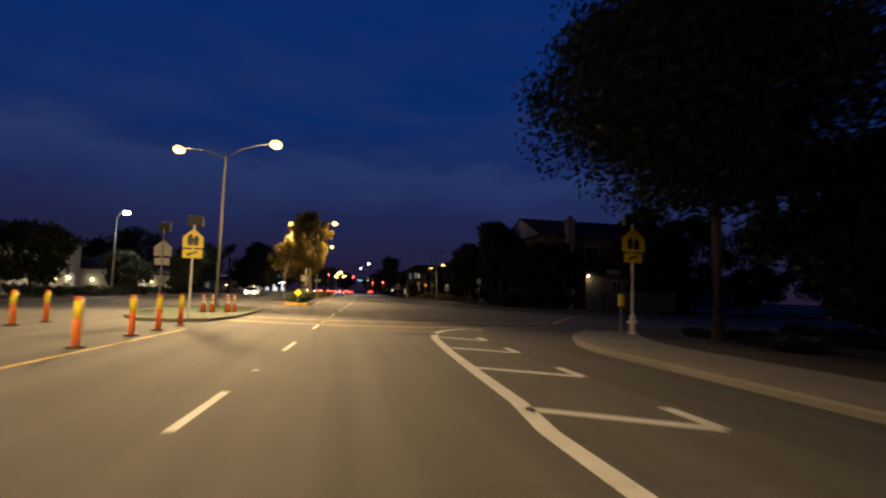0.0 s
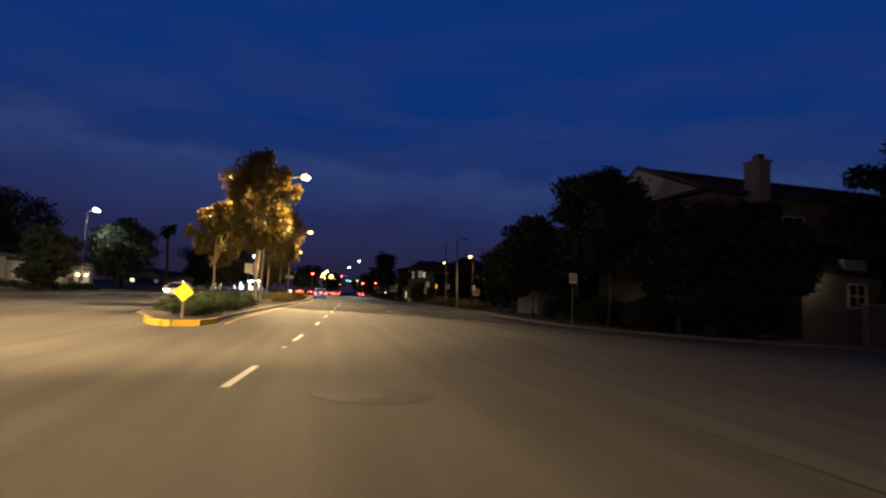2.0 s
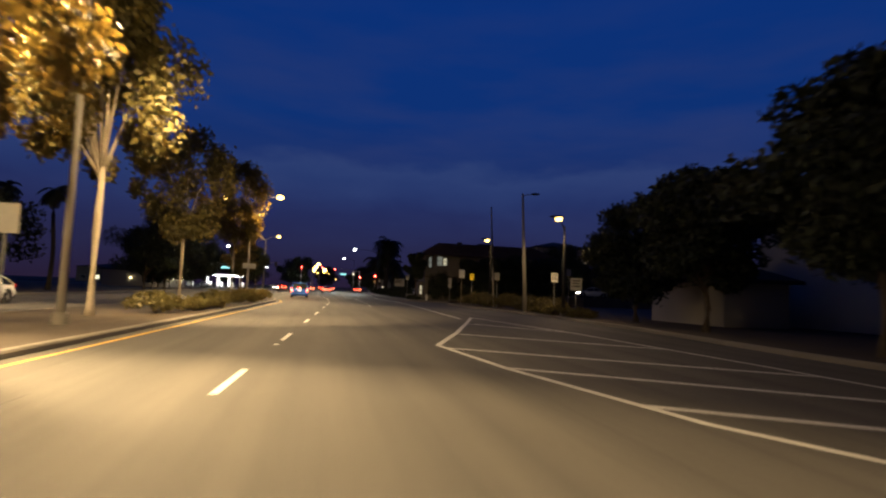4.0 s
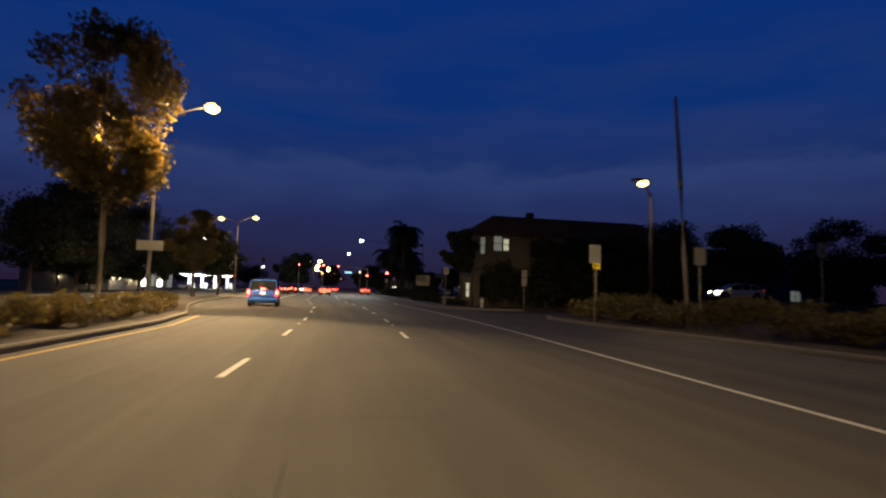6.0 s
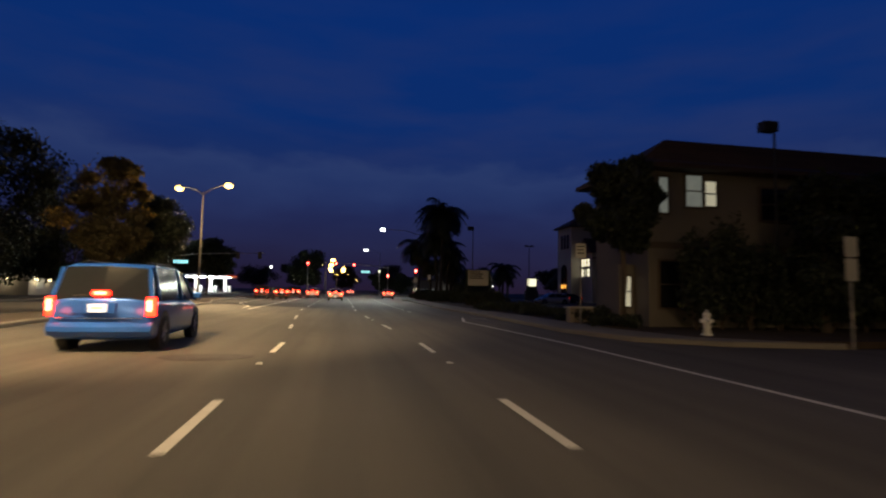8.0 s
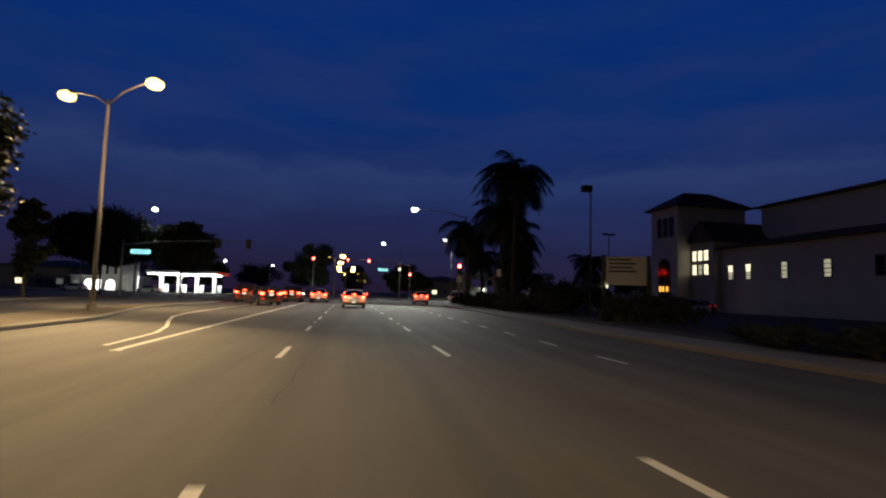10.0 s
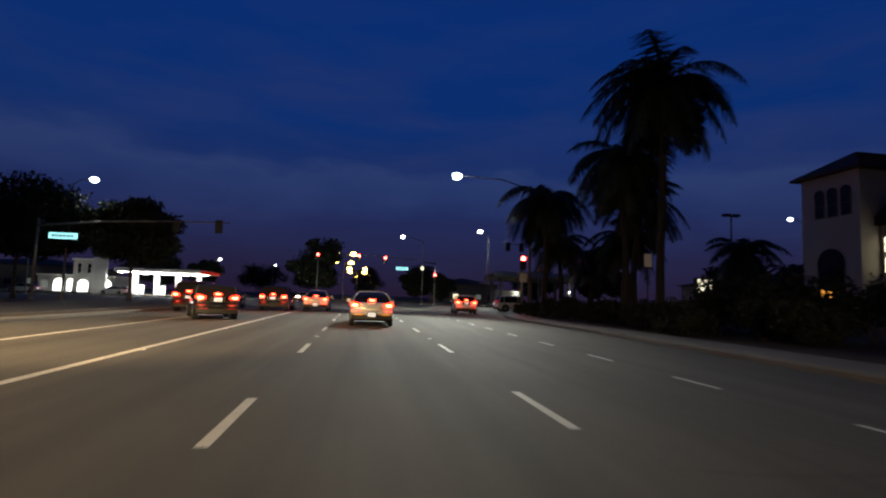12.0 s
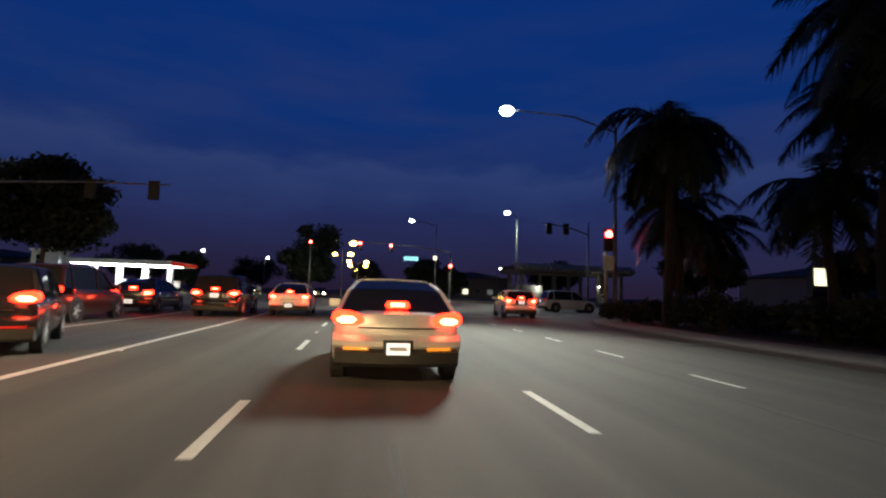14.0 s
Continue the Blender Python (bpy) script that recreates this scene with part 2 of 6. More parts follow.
M = dict(
    asphalt=material("asphalt", (0.088, 0.084, 0.077), 0.85, var=0.28, scale=(0.22, 55), bump=0.5),
    asphalt_old=material("asphalt_old", (0.085, 0.08, 0.072), 0.85, var=0.3, scale=(0.3, 45), bump=0.5),
    patch=material("patch", (0.03, 0.03, 0.029), 0.75, var=0.3, scale=(0.8, 60), bump=0.5),
    concrete=material("concrete", (0.19, 0.175, 0.15), 0.9, var=0.25, scale=(0.5, 30), bump=0.3, rand=0.12),
    white_paint=material("white_road_paint", (0.62, 0.62, 0.58), 0.7, var=0.2, scale=(2.0, 40), bump=0.3),
    yellow_paint=material("yellow_road_paint", (0.55, 0.34, 0.04), 0.7, var=0.2, scale=(2.0, 40), bump=0.3),
    soil=material("soil", (0.06, 0.045, 0.03), 0.95, var=0.45, scale=(0.4, 12), bump=0.8),
    mulch=material("mulch", (0.042, 0.027, 0.019), 0.95, var=0.5, scale=(0.7, 20), bump=0.9),
    grass=material("grass", (0.028, 0.052, 0.012), 0.9, var=0.4, scale=(0.5, 25), bump=0.8, island=0.2),
    leaf=material("leaf", (0.035, 0.055, 0.018), 0.62, var=0.45, scale=(0.6, 9), bump=0.0, island=0.35),
    leaf_brown=material("brown_green_leaf", (0.04, 0.034, 0.012), 0.7, var=0.4, scale=(0.5, 9), bump=0.0, island=0.35),
    leaf_euc=material("eucalyptus_leaf", (0.075, 0.066, 0.016), 0.6, var=0.4, scale=(0.5, 9), bump=0.0, island=0.35),
    leaf_dark=material("dark_leaf", (0.018, 0.026, 0.012), 0.75, var=0.45, scale=(0.6, 9), bump=0.0, island=0.35),
    leaf_dry=material("dry_grass_leaf", (0.11, 0.09, 0.03), 0.8, var=0.4, scale=(0.6, 9), bump=0.0, island=0.35),
    palm_leaf=material("palm_leaf", (0.018, 0.026, 0.012), 0.65, var=0.4, scale=(0.8, 9), bump=0.0, island=0.3),
    bark=material("bark", (0.085, 0.065, 0.048), 0.9, var=0.4, scale=(1.5, 18), bump=0.9),
    bark_palm=material("palm_bark", (0.03, 0.025, 0.02), 0.95, var=0.4, scale=(2.0, 16), bump=0.9),
    bark_pale=material("pale_bark", (0.26, 0.22, 0.17), 0.85, var=0.4, scale=(1.2, 14), bump=0.6),
    galv=material("galvanised_steel", (0.28, 0.28, 0.28), 0.5, 0.6, var=0.2, scale=(1.0, 25), bump=0.1),
    pole_paint=material("pole_concrete", (0.30, 0.28, 0.25), 0.7, var=0.2, scale=(0.8, 25), bump=0.15),
    dark_metal=material("dark_metal", (0.022, 0.023, 0.025), 0.65, 0.1, var=0.25, scale=(1.0, 25), bump=0.1),
    wood_pole=material("weathered_wood", (0.23, 0.185, 0.13), 0.9, var=0.35, scale=(1.2, 22), bump=0.7),
    sign_yellow=material("yellow_sign_sheet", (0.82, 0.62, 0.01), 0.45, var=0.06, scale=(1.0, 20), bump=0.02),
    sign_black=material("sign_black", (0.012, 0.012, 0.012), 0.5, var=0.2, bump=0.02),
    sign_white=material("white_sign_sheet", (0.72, 0.72, 0.70), 0.45, var=0.08, scale=(1.0, 20), bump=0.02),
    sign_back=material("aluminium_sign_back", (0.38, 0.375, 0.36), 0.6, 0.3, var=0.15, scale=(1.5, 30), bump=0.05),
    sign_green=material("lit_street_name_sign", (0.02, 0.30, 0.27), 0.4, var=0.1, bump=0, emit=(0.35, 0.9, 0.95), strength=1.6),
    orange=material("orange_plastic", (0.75, 0.16, 0.025), 0.5, var=0.12, scale=(2, 30), bump=0.05),
    white_plastic=material("white_plastic", (0.72, 0.72, 0.70), 0.45, var=0.1, scale=(2, 30), bump=0.05),
    yellow_enamel=material("yellow_enamel", (0.55, 0.38, 0.03), 0.45, var=0.15, scale=(2, 30), bump=0.05),
    stucco=material("pale_stucco", (0.24, 0.21, 0.18), 0.92, var=0.14, scale=(0.4, 30), bump=0.5),
    stucco_grey=material("grey_stucco", (0.15, 0.135, 0.12), 0.92, var=0.18, scale=(0.4, 30), bump=0.5),
    stucco_white=material("white_stucco", (0.42, 0.40, 0.36), 0.92, var=0.12, scale=(0.4, 30), bump=0.5),
    roof_tile=material("clay_roof_tile", (0.06, 0.038, 0.03), 0.85, var=0.35, scale=(0.6, 10), bump=0.4, island=0.2),
    trim=material("dark_trim", (0.10, 0.075, 0.055), 0.7, var=0.2, scale=(1, 20), bump=0.1),
    white_trim=material("white_trim", (0.66, 0.65, 0.62), 0.6, var=0.1, scale=(1, 20), bump=0.05),
    dark_glass=material("dark_window_glass", (0.012, 0.014, 0.018), 0.08, var=0.1, bump=0),
    van_paint=material("blue_car_paint", (0.022, 0.105, 0.46), 0.28, 0.3, var=0.10, scale=(0.7, 18), bump=0.0, coat=0.6),
    silver_paint=material("silver_car_paint", (0.66, 0.66, 0.67), 0.28, 0.25, var=0.06, scale=(0.7, 18), bump=0.0, coat=0.6),
    white_car=material("white_car_paint", (0.70, 0.70, 0.69), 0.3, 0.0, var=0.05, scale=(0.7, 18), bump=0.0, coat=0.6),
    black_car=material("black_car_paint", (0.018, 0.019, 0.022), 0.25, 0.2, var=0.2, scale=(0.7, 18), bump=0.0, coat=0.6),
    maroon_car=material("maroon_car_paint", (0.05, 0.008, 0.008), 0.28, 0.2, var=0.2, scale=(0.7, 18), bump=0.0, coat=0.6),
    bumper_black=material("black_bumper_plastic", (0.022, 0.022, 0.022), 0.6, var=0.2, scale=(2, 30), bump=0.1),
    tyre=material("tyre_rubber", (0.018, 0.018, 0.018), 0.85, var=0.3, scale=(2, 30), bump=0.3),
    rim=material("alloy_rim", (0.50, 0.50, 0.50), 0.35, 0.8, var=0.12, scale=(2, 30), bump=0.0),
    # emission stands in for headlight shine returned by the plate
    plate=material("glowing_number_plate", (0.72, 0.72, 0.72), 0.5, var=0.05, bump=0, emit=(1, 0.97, 0.9), strength=0.9),
    plate_ink=material("plate_ink", (0.55, 0.56, 0.62), 0.5, var=0.1, bump=0),
    tail_on=material("lit_brake_lamp", (0.5, 0.02, 0.02), 0.3, var=0.1, bump=0, emit=(1.0, 0.014, 0.004), strength=18.0),
    tail_dim=material("lit_tail_lamp", (0.5, 0.03, 0.02), 0.3, var=0.1, bump=0, emit=(1.0, 0.014, 0.004), strength=18.0),
    tail_core=material("brake_lamp_bulb", (0.8, 0.3, 0.2), 0.3, var=0.05, bump=0, emit=(1.0, 0.22, 0.10), strength=14),
    # emission imitates headlight shine on reflectors and unlit lenses
    red_lens=material("red_lens", (0.35, 0.02, 0.02), 0.25, var=0.1, bump=0, emit=(1.0, 0.05, 0.02), strength=0.25),
    glowing_amber_reflector=material("glowing_amber_reflector", (0.6, 0.2, 0.02), 0.25, var=0.1, bump=0, emit=(1.0, 0.36, 0.03), strength=0.7),
    headlamp=material("lit_headlamp", (0.8, 0.8, 0.75), 0.2, var=0.05, bump=0, emit=(1.0, 0.88, 0.60), strength=110),
    chrome=material("chrome", (0.6, 0.6, 0.6), 0.15, 1.0, var=0.05, bump=0),
    sodium=material("lit_sodium_lens", (0.8, 0.6, 0.3), 0.3, var=0.03, bump=0, emit=(1.0, 0.62, 0.14), strength=7),
    sodium_far=material("distant_sodium_lens", (0.8, 0.6, 0.3), 0.3, var=0.03, bump=0, emit=(1.0, 0.60, 0.12), strength=18),
    led=material("lit_white_lens", (0.8, 0.8, 0.8), 0.3, var=0.03, bump=0, emit=(0.93, 1.0, 0.90), strength=14),
    warm=material("lit_warm_lens", (0.8, 0.7, 0.5), 0.3, var=0.03, bump=0, emit=(1.0, 0.80, 0.42), strength=9),
    signal_red=material("lit_red_signal", (0.6, 0.03, 0.03), 0.3, var=0.03, bump=0, emit=(1.0, 0.014, 0.010), strength=220),
    signal_off=material("unlit_signal_lens", (0.03, 0.03, 0.03), 0.3, var=0.1, bump=0),
    signal_green=material("lit_green_signal", (0.03, 0.5, 0.4), 0.3, var=0.03, bump=0, emit=(0.1, 1.0, 0.75), strength=2.2),
    win_warm=material("lit_window", (0.7, 0.62, 0.45), 0.4, var=0.15, scale=(0.8, 3), bump=0, emit=(1.0, 0.90, 0.62), strength=1.6),
    win_shop=material("lit_shop_glass", (0.7, 0.7, 0.62), 0.4, var=0.12, scale=(0.8, 3), bump=0, emit=(1.0, 1.0, 0.90), strength=4.5),
    win_dim=material("dim_lit_window", (0.5, 0.5, 0.45), 0.4, var=0.25, scale=(0.8, 3), bump=0, emit=(0.75, 0.85, 0.75), strength=0.13),
    win_half=material("half_lit_window", (0.6, 0.58, 0.45), 0.4, var=0.2, scale=(0.8, 3), bump=0, emit=(1.0, 0.93, 0.66), strength=0.38),
    warm_dim=material("amber_lantern_glass", (0.7, 0.4, 0.1), 0.4, var=0.1, bump=0, emit=(1.0, 0.42, 0.06), strength=1.6),
    shop_light=material("lit_canopy_panel", (0.8, 0.8, 0.8), 0.4, var=0.05, bump=0, emit=(0.95, 1.0, 0.97), strength=45),
    sign_lit=material("lit_sign_face", (0.8, 0.78, 0.6), 0.4, var=0.08, bump=0, emit=(1.0, 0.95, 0.66), strength=1.4),
    blue_lit=material("lit_blue_panel", (0.1, 0.2, 0.6), 0.4, var=0.1, bump=0, emit=(0.15, 0.4, 1.0), strength=1.3),
)


# thin leaves let lamplight through
for key, share in (("leaf_euc", 0.26), ("leaf_brown", 0.35)):
    tree_ = M[key].node_tree
    leaf_bsdf, out_ = tree_.nodes["Principled BSDF"], tree_.nodes["Material Output"]
    through_leaf, blend = tree_.nodes.new("ShaderNodeBsdfTranslucent"), tree_.nodes.new("ShaderNodeMixShader")
    through_leaf.inputs["Color"].default_value = (0.23, 0.15, 0.03, 1)
    blend.inputs[0].default_value = share
    tree_.links.new(leaf_bsdf.outputs[0], blend.inputs[1])
    tree_.links.new(through_leaf.outputs[0], blend.inputs[2])
    tree_.links.new(blend.outputs[0], out_.inputs["Surface"])
M["dark_glass"].node_tree.nodes["Principled BSDF"].inputs["Specular IOR Level"].default_value = 0.22


# long streaks of wear and tyre grime run with the traffic
for key in ("asphalt",):
    nt = M[key].node_tree
    bsdf = nt.nodes["Principled BSDF"]
    old = bsdf.inputs["Base Color"].links[0].from_socket
    co, mp, nz, rp, mx = (nt.nodes.new(k) for k in ("ShaderNodeTexCoord", "ShaderNodeMapping", "ShaderNodeTexNoise", "ShaderNodeMapRange", "ShaderNodeMix"))
    mp.inputs["Scale"].default_value = (1.1, 0.035, 1.0)
    nz.inputs["Scale"].default_value, nz.inputs["Detail"].default_value = 1.3, 6
    nt.links.new(co.outputs["Object"], mp.inputs[0])
    nt.links.new(mp.outputs[0], nz.inputs["Vector"])
    rp.inputs["From Min"].default_value, rp.inputs["From Max"].default_value = 0.35, 0.65
    nt.links.new(nz.outputs["Fac"], rp.inputs["Value"])
    mx.data_type, mx.blend_type = "RGBA", "MULTIPLY"
    mx.inputs["Factor"].default_value = 1.0
    shade = nt.nodes.new("ShaderNodeMix")
    shade.data_type = "RGBA"
    shade.inputs["A"].default_value, shade.inputs["B"].default_value = (0.72, 0.72, 0.73, 1), (1.12, 1.1, 1.08, 1)
    nt.links.new(rp.outputs[0], shade.inputs["Factor"])
    nt.links.new(old, mx.inputs["A"])
    nt.links.new(shade.outputs["Result"], mx.inputs["B"])
    nt.links.new(mx.outputs["Result"], bsdf.inputs["Base Color"])


# ---------------------------------------------------------------- mesh helpers
def part(name, bm, mat, parent=None, label="", smooth=False):
    me = bpy.data.meshes.new(name)
    bmesh.ops.recalc_face_normals(bm, faces=bm.faces[:])
    bm.to_mesh(me)
    bm.free()
    me.materials.append(M[mat])
    if smooth:
        me.polygons.foreach_set("use_smooth", [True] * len(me.polygons))
    ob = new(name, me)
    ob.parent = parent
    if label:
        ob["label"] = label
    return ob


def thing(name, label, category, group="", kind="", at=None):
    ob = new(name)
    ob.empty_display_size = 0.2
    if at is not None:
        ob.matrix_basis = at
    return tagged(ob, label, category, group, kind)


def box(bm, x0, x1, y0, y1, z0, z1, bevel=0.0):
    vs = bmesh.ops.create_cube(bm, size=1.0)["verts"]
    bmesh.ops.transform(bm, matrix=Matrix.LocRotScale(((x0 + x1) / 2, (y0 + y1) / 2, (z0 + z1) / 2), None, (x1 - x0, y1 - y0, z1 - z0)), verts=vs)
    if bevel:
        es = list({e for v in vs for e in v.link_edges})
        bmesh.ops.bevel(bm, geom=es, offset=bevel, segments=2, affect="EDGES", profile=0.6)
    return bm


def slab(bm, x0, x1, y0, y1, z0, z1, n=12, r=0.03):
    """A rounded bar along x, cut into lengths so that it can follow a curved face."""
    prof = [(y0 + r, z0), (y0, z0 + r), (y0, z1 - r), (y0 + r, z1), (y1, z1), (y1, z0)]
    return loft(bm, [[(x0 + (x1 - x0) * k / n, y, z) for y, z in prof] for k in range(n + 1)])


def rod(bm, p0, p1, r0, r1=None, n=10):
    p0, p1 = Vector(p0), Vector(p1)
    q = (p1 - p0).to_track_quat("Z", "Y").to_matrix()
    rings = []
    for p, r in ((p0, r0), (p1, r0 if r1 is None else r1)):
        rings.append([bm.verts.new(p + q @ Vector((r * math.cos(2 * math.pi * k / n), r * math.sin(2 * math.pi * k / n), 0))) for k in range(n)])
    for k in range(n):
        bm.faces.new((rings[0][k], rings[0][(k + 1) % n], rings[1][(k + 1) % n], rings[1][k]))
    bm.faces.new(rings[0][::-1])
    bm.faces.new(rings[1])
    return bm


def tube(bm, pts, radii, n=8):
    pts = [Vector(p) for p in pts]
    rings = []
    for k, p in enumerate(pts):
        d = (pts[min(k + 1, len(pts) - 1)] - pts[max(k - 1, 0)]).normalized()
        q = d.to_track_quat("Z", "Y").to_matrix()
        rings.append([bm.verts.new(p + q @ Vector((radii[k] * math.cos(2 * math.pi * j / n), radii[k] * math.sin(2 * math.pi * j / n), 0))) for j in range(n)])
    for a, b in zip(rings, rings[1:]):
        for j in range(n):
            bm.faces.new((a[j], a[(j + 1) % n], b[(j + 1) % n], b[j]))
    bm.faces.new(rings[0][::-1])
    bm.faces.new(rings[-1])
    return bm


def ball(bm, c, r, squash=1.0, n=12):
    vs = bmesh.ops.create_uvsphere(bm, u_segments=n, v_segments=max(6, n // 2 + 1), radius=r)["verts"]
    bmesh.ops.transform(bm, matrix=Matrix.Translation(c) @ Matrix.Diagonal((1, 1, squash, 1)), verts=vs)
    return bm


def loft(bm, sections, cap=True):
    rings = [[bm.verts.new(p) for p in s] for s in sections]
    n = len(rings[0])
    for a, b in zip(rings, rings[1:]):
        for j in range(n):
            bm.faces.new((a[j], a[(j + 1) % n], b[(j + 1) % n], b[j]))
    if cap:
        bm.faces.new(rings[0][::-1])
        bm.faces.new(rings[-1])
    return bm


def prism(bm, outline, z0, z1):
    """An upright prism over a plan outline of (x, y)."""
    lo = [bm.verts.new((x, y, z0)) for x, y in outline]
    hi = [bm.verts.new((x, y, z1)) for x, y in outline]
    n = len(outline)
    for k in range(n):
        bm.faces.new((lo[k], lo[(k + 1) % n], hi[(k + 1) % n], hi[k]))
    bm.faces.new(hi)
    bm.faces.new(lo[::-1])
    return bm


def facing(bm, outline, y0, y1):
    """A plate in the xz plane over an outline of (x, z), from y0 to y1."""
    lo = [bm.verts.new((x, y0, z)) for x, z in outline]
    hi = [bm.verts.new((x, y1, z)) for x, z in outline]
    n = len(outline)
    for k in range(n):
        bm.faces.new((lo[k], lo[(k + 1) % n], hi[(k + 1) % n], hi[k]))
    bm.faces.new(hi)
    bm.faces.new(lo[::-1])
    return bm


def ribbon(bm, rows, z):
    """A flat strip over rows of (x left, x right, y)."""
    prev = None
    for a, b, y in rows:
        cur = (bm.verts.new((a, y, z)), bm.verts.new((b, y, z)))
        if prev:
            bm.faces.new((prev[0], prev[1], cur[1], cur[0]))
        prev = cur
    return bm


def quad_strip(bm, pts, w, z):
    """A flat painted line of width w along plan points."""
    pts = [Vector((x, y, 0)) for x, y in pts]
    prev = None
    for k, p in enumerate(pts):
        d = (pts[min(k + 1, len(pts) - 1)] - pts[max(k - 1, 0)]).normalized()
        side = Vector((-d.y, d.x, 0)) * (w / 2)
        cur = (bm.verts.new(p + side + Vector((0, 0, z))), bm.verts.new(p - side + Vector((0, 0, z))))
        if prev:
            bm.faces.new((prev[0], prev[1], cur[1], cur[0]))
        prev = cur
    return bm


def spot(at, to, watts, colour, size=150.0, blend=1.0, radius=0.25):
    d = bpy.data.lights.new("street_light", "SPOT")
    d.energy, d.color, d.spot_size, d.spot_blend, d.shadow_soft_size = watts, colour, radians(size), blend, radius
    ob = new("street_light", d)
    ob.matrix_basis = look(at, to)
    return ob


def glow(at, watts, colour, radius=0.15):
    d = bpy.data.lights.new("lamp_light", "POINT")
    d.energy, d.color, d.shadow_soft_size = watts, colour, radius
    ob = new("lamp_light", d)
    ob.location = at
    return ob


# ---------------------------------------------------------------- plan of the street
LY = [-40, 7.7, 15, 22, 32.6, 39.6, 46.6, 53.8, 61, 68, 84, 97.5, 104.5, 111.5, 118.5, 128, 138, 149, 160, 260, 360, 480, 640]
LX = [-9.3, -6.45, -5.99, -5.6, -4.95, -4.47, -3.93, -3.43, -3.05, -2.62, -1.75, -1.03, -0.66, -0.38, -0.3, -0.3, -0.9, -1.45, -1.47, -1.47, 0.5, 8.0, 26.0]


def lane(y):
    """x of the dashed line on the near side of the passing lane."""
    return float(np.interp(y, LY, LX))


def steps(a, b, d=3.0):
    k = max(1, int(round((b - a) / d)))
    return [a + (b - a) * j / k for j in range(k + 1)]


KY = [-40, 15, 17, 19.5, 22.3, 24.6, 25.5]
KX = [1.0, 1.95, 2.3, 3.3, 5.0, 7.4, 10.0]
K2Y = [49.5, 51.5, 54, 57.5, 61, 66, 73, 82, 92, 108, 115, 117.5, 118.6]
K2X = [26.0, 19.0, 14.8, 12.2, 11.0, 10.8, 11.3, 12.4, 12.9, 11.9, 11.7, 12.6, 15.0]
K3Y = [126.4, 127.0, 128.5, 132, 143, 156, 165, 180, 192, 197, 200.5, 203.5, 205]
K3X = [14.5, 11.5, 9.4, 8.7, 8.9, 8.5, 8.9, 9.6, 9.6, 10.2, 11.6, 14.5, 18.0]
MED_Y = [50.5, 51.0, 52.4, 56, 63, 84, 108, 114, 124, 134, 160, 172, 198, 202.5, 203.6]
MED_R = [-7.9, -7.3, -7.0, -7.1, -6.85, -5.9, -4.8, -5.3, -7.5, -8.95, -9.2, -11.75, -11.75, -11.9, -12.4]
MED_L = [-8.1, -8.6, -9.1, -10.6, -11.8, -12.0, -10.9, -10.9, -11.0, -11.9, -12.6, -13.2, -13.6, -13.2, -12.9]
ISLAND = [(-13.6, 27.0), (-12.4, 25.0), (-10.9, 24.3), (-9.8, 25.0), (-9.3, 28.0), (-9.1, 33.0), (-9.3, 37.2), (-10.2, 39.2), (-12.2, 39.9), (-14.0, 38.8), (-14.6, 36.0), (-14.4, 30.0)]
FAR_Y, FAR_X = [-40, 35, 71, 120, 160, 200], [-30.0, -26.5, -24.0, -21.8, -23.0, -24.5]


def far_kerb(y):
    return float(np.interp(y, FAR_Y, FAR_X))


# ---------------------------------------------------------------- ground, road, kerbs
def sheet(name, rows, z, mat, label, category):
    ob = part(name, ribbon(bmesh.new(), rows, z), mat)
    return tagged(ob, label, category, "", "structure")


bm = bmesh.new()
box(bm, -900, 900, -200, 2400, -0.6, -0.05)
tagged(part("ground", bm, "soil"), "bare dark brown earth stretching to the horizon", "ground", "", "structure")


def right_edge(y):
    if y < 25.5:
        return float(np.interp(y, KY, KX)) + 0.1
    if 49.5 <= y <= 118.6:
        return float(np.interp(y, K2Y, K2X)) + 0.1
    if 126.4 <= y <= 205:
        return float(np.interp(y, K3Y, K3X)) + 0.1
    return 14.0 if y > 205 else 26.0 if y < 60 else 15.1


ys = sorted(set(steps(-40, 640, 4.0) + KY + K2Y + K3Y + [25.6, 49.4, 118.7, 126.3, 205.1]))
sheet("road", [(far_kerb(y) if y < 215 else lane(y) - 23, right_edge(y) if y < 215 else lane(y) + 12, y) for y in ys], 0.0, "asphalt",
      "grey worn asphalt main road with several lanes", "road")
# side street on the right, driveway street, wide crossing road
bm = bmesh.new()
vs = [bm.verts.new(p) for p in ((8.0, 25.4, -0.004), (10.0, 25.45, -0.004), (32, 33, -0.004), (80, 36, -0.004), (80, 54, -0.004), (26.0, 49.6, -0.004), (8, 49.6, -0.004))]
bm.faces.new(vs)
tagged(part("side_street", bm, "asphalt_old"), "dark grey asphalt side street joining the main road", "road", "", "structure")
sheet("side_street_second", [(14.0, 70, 118.6), (14.0, 70, 126.4)], -0.004, "asphalt_old", "dark asphalt side street between planted corners", "road")
sheet("side_street_opposite", [(-80, -20, 20.0), (-80, -20, 40.0)], -0.004, "asphalt_old", "dark asphalt side street across the median gap", "road")
sheet("crossing_road", [(-160, 160, 205.0), (-160, 160, 246.0)], -0.004, "asphalt_old", "wide asphalt crossing road at the traffic lights", "road")


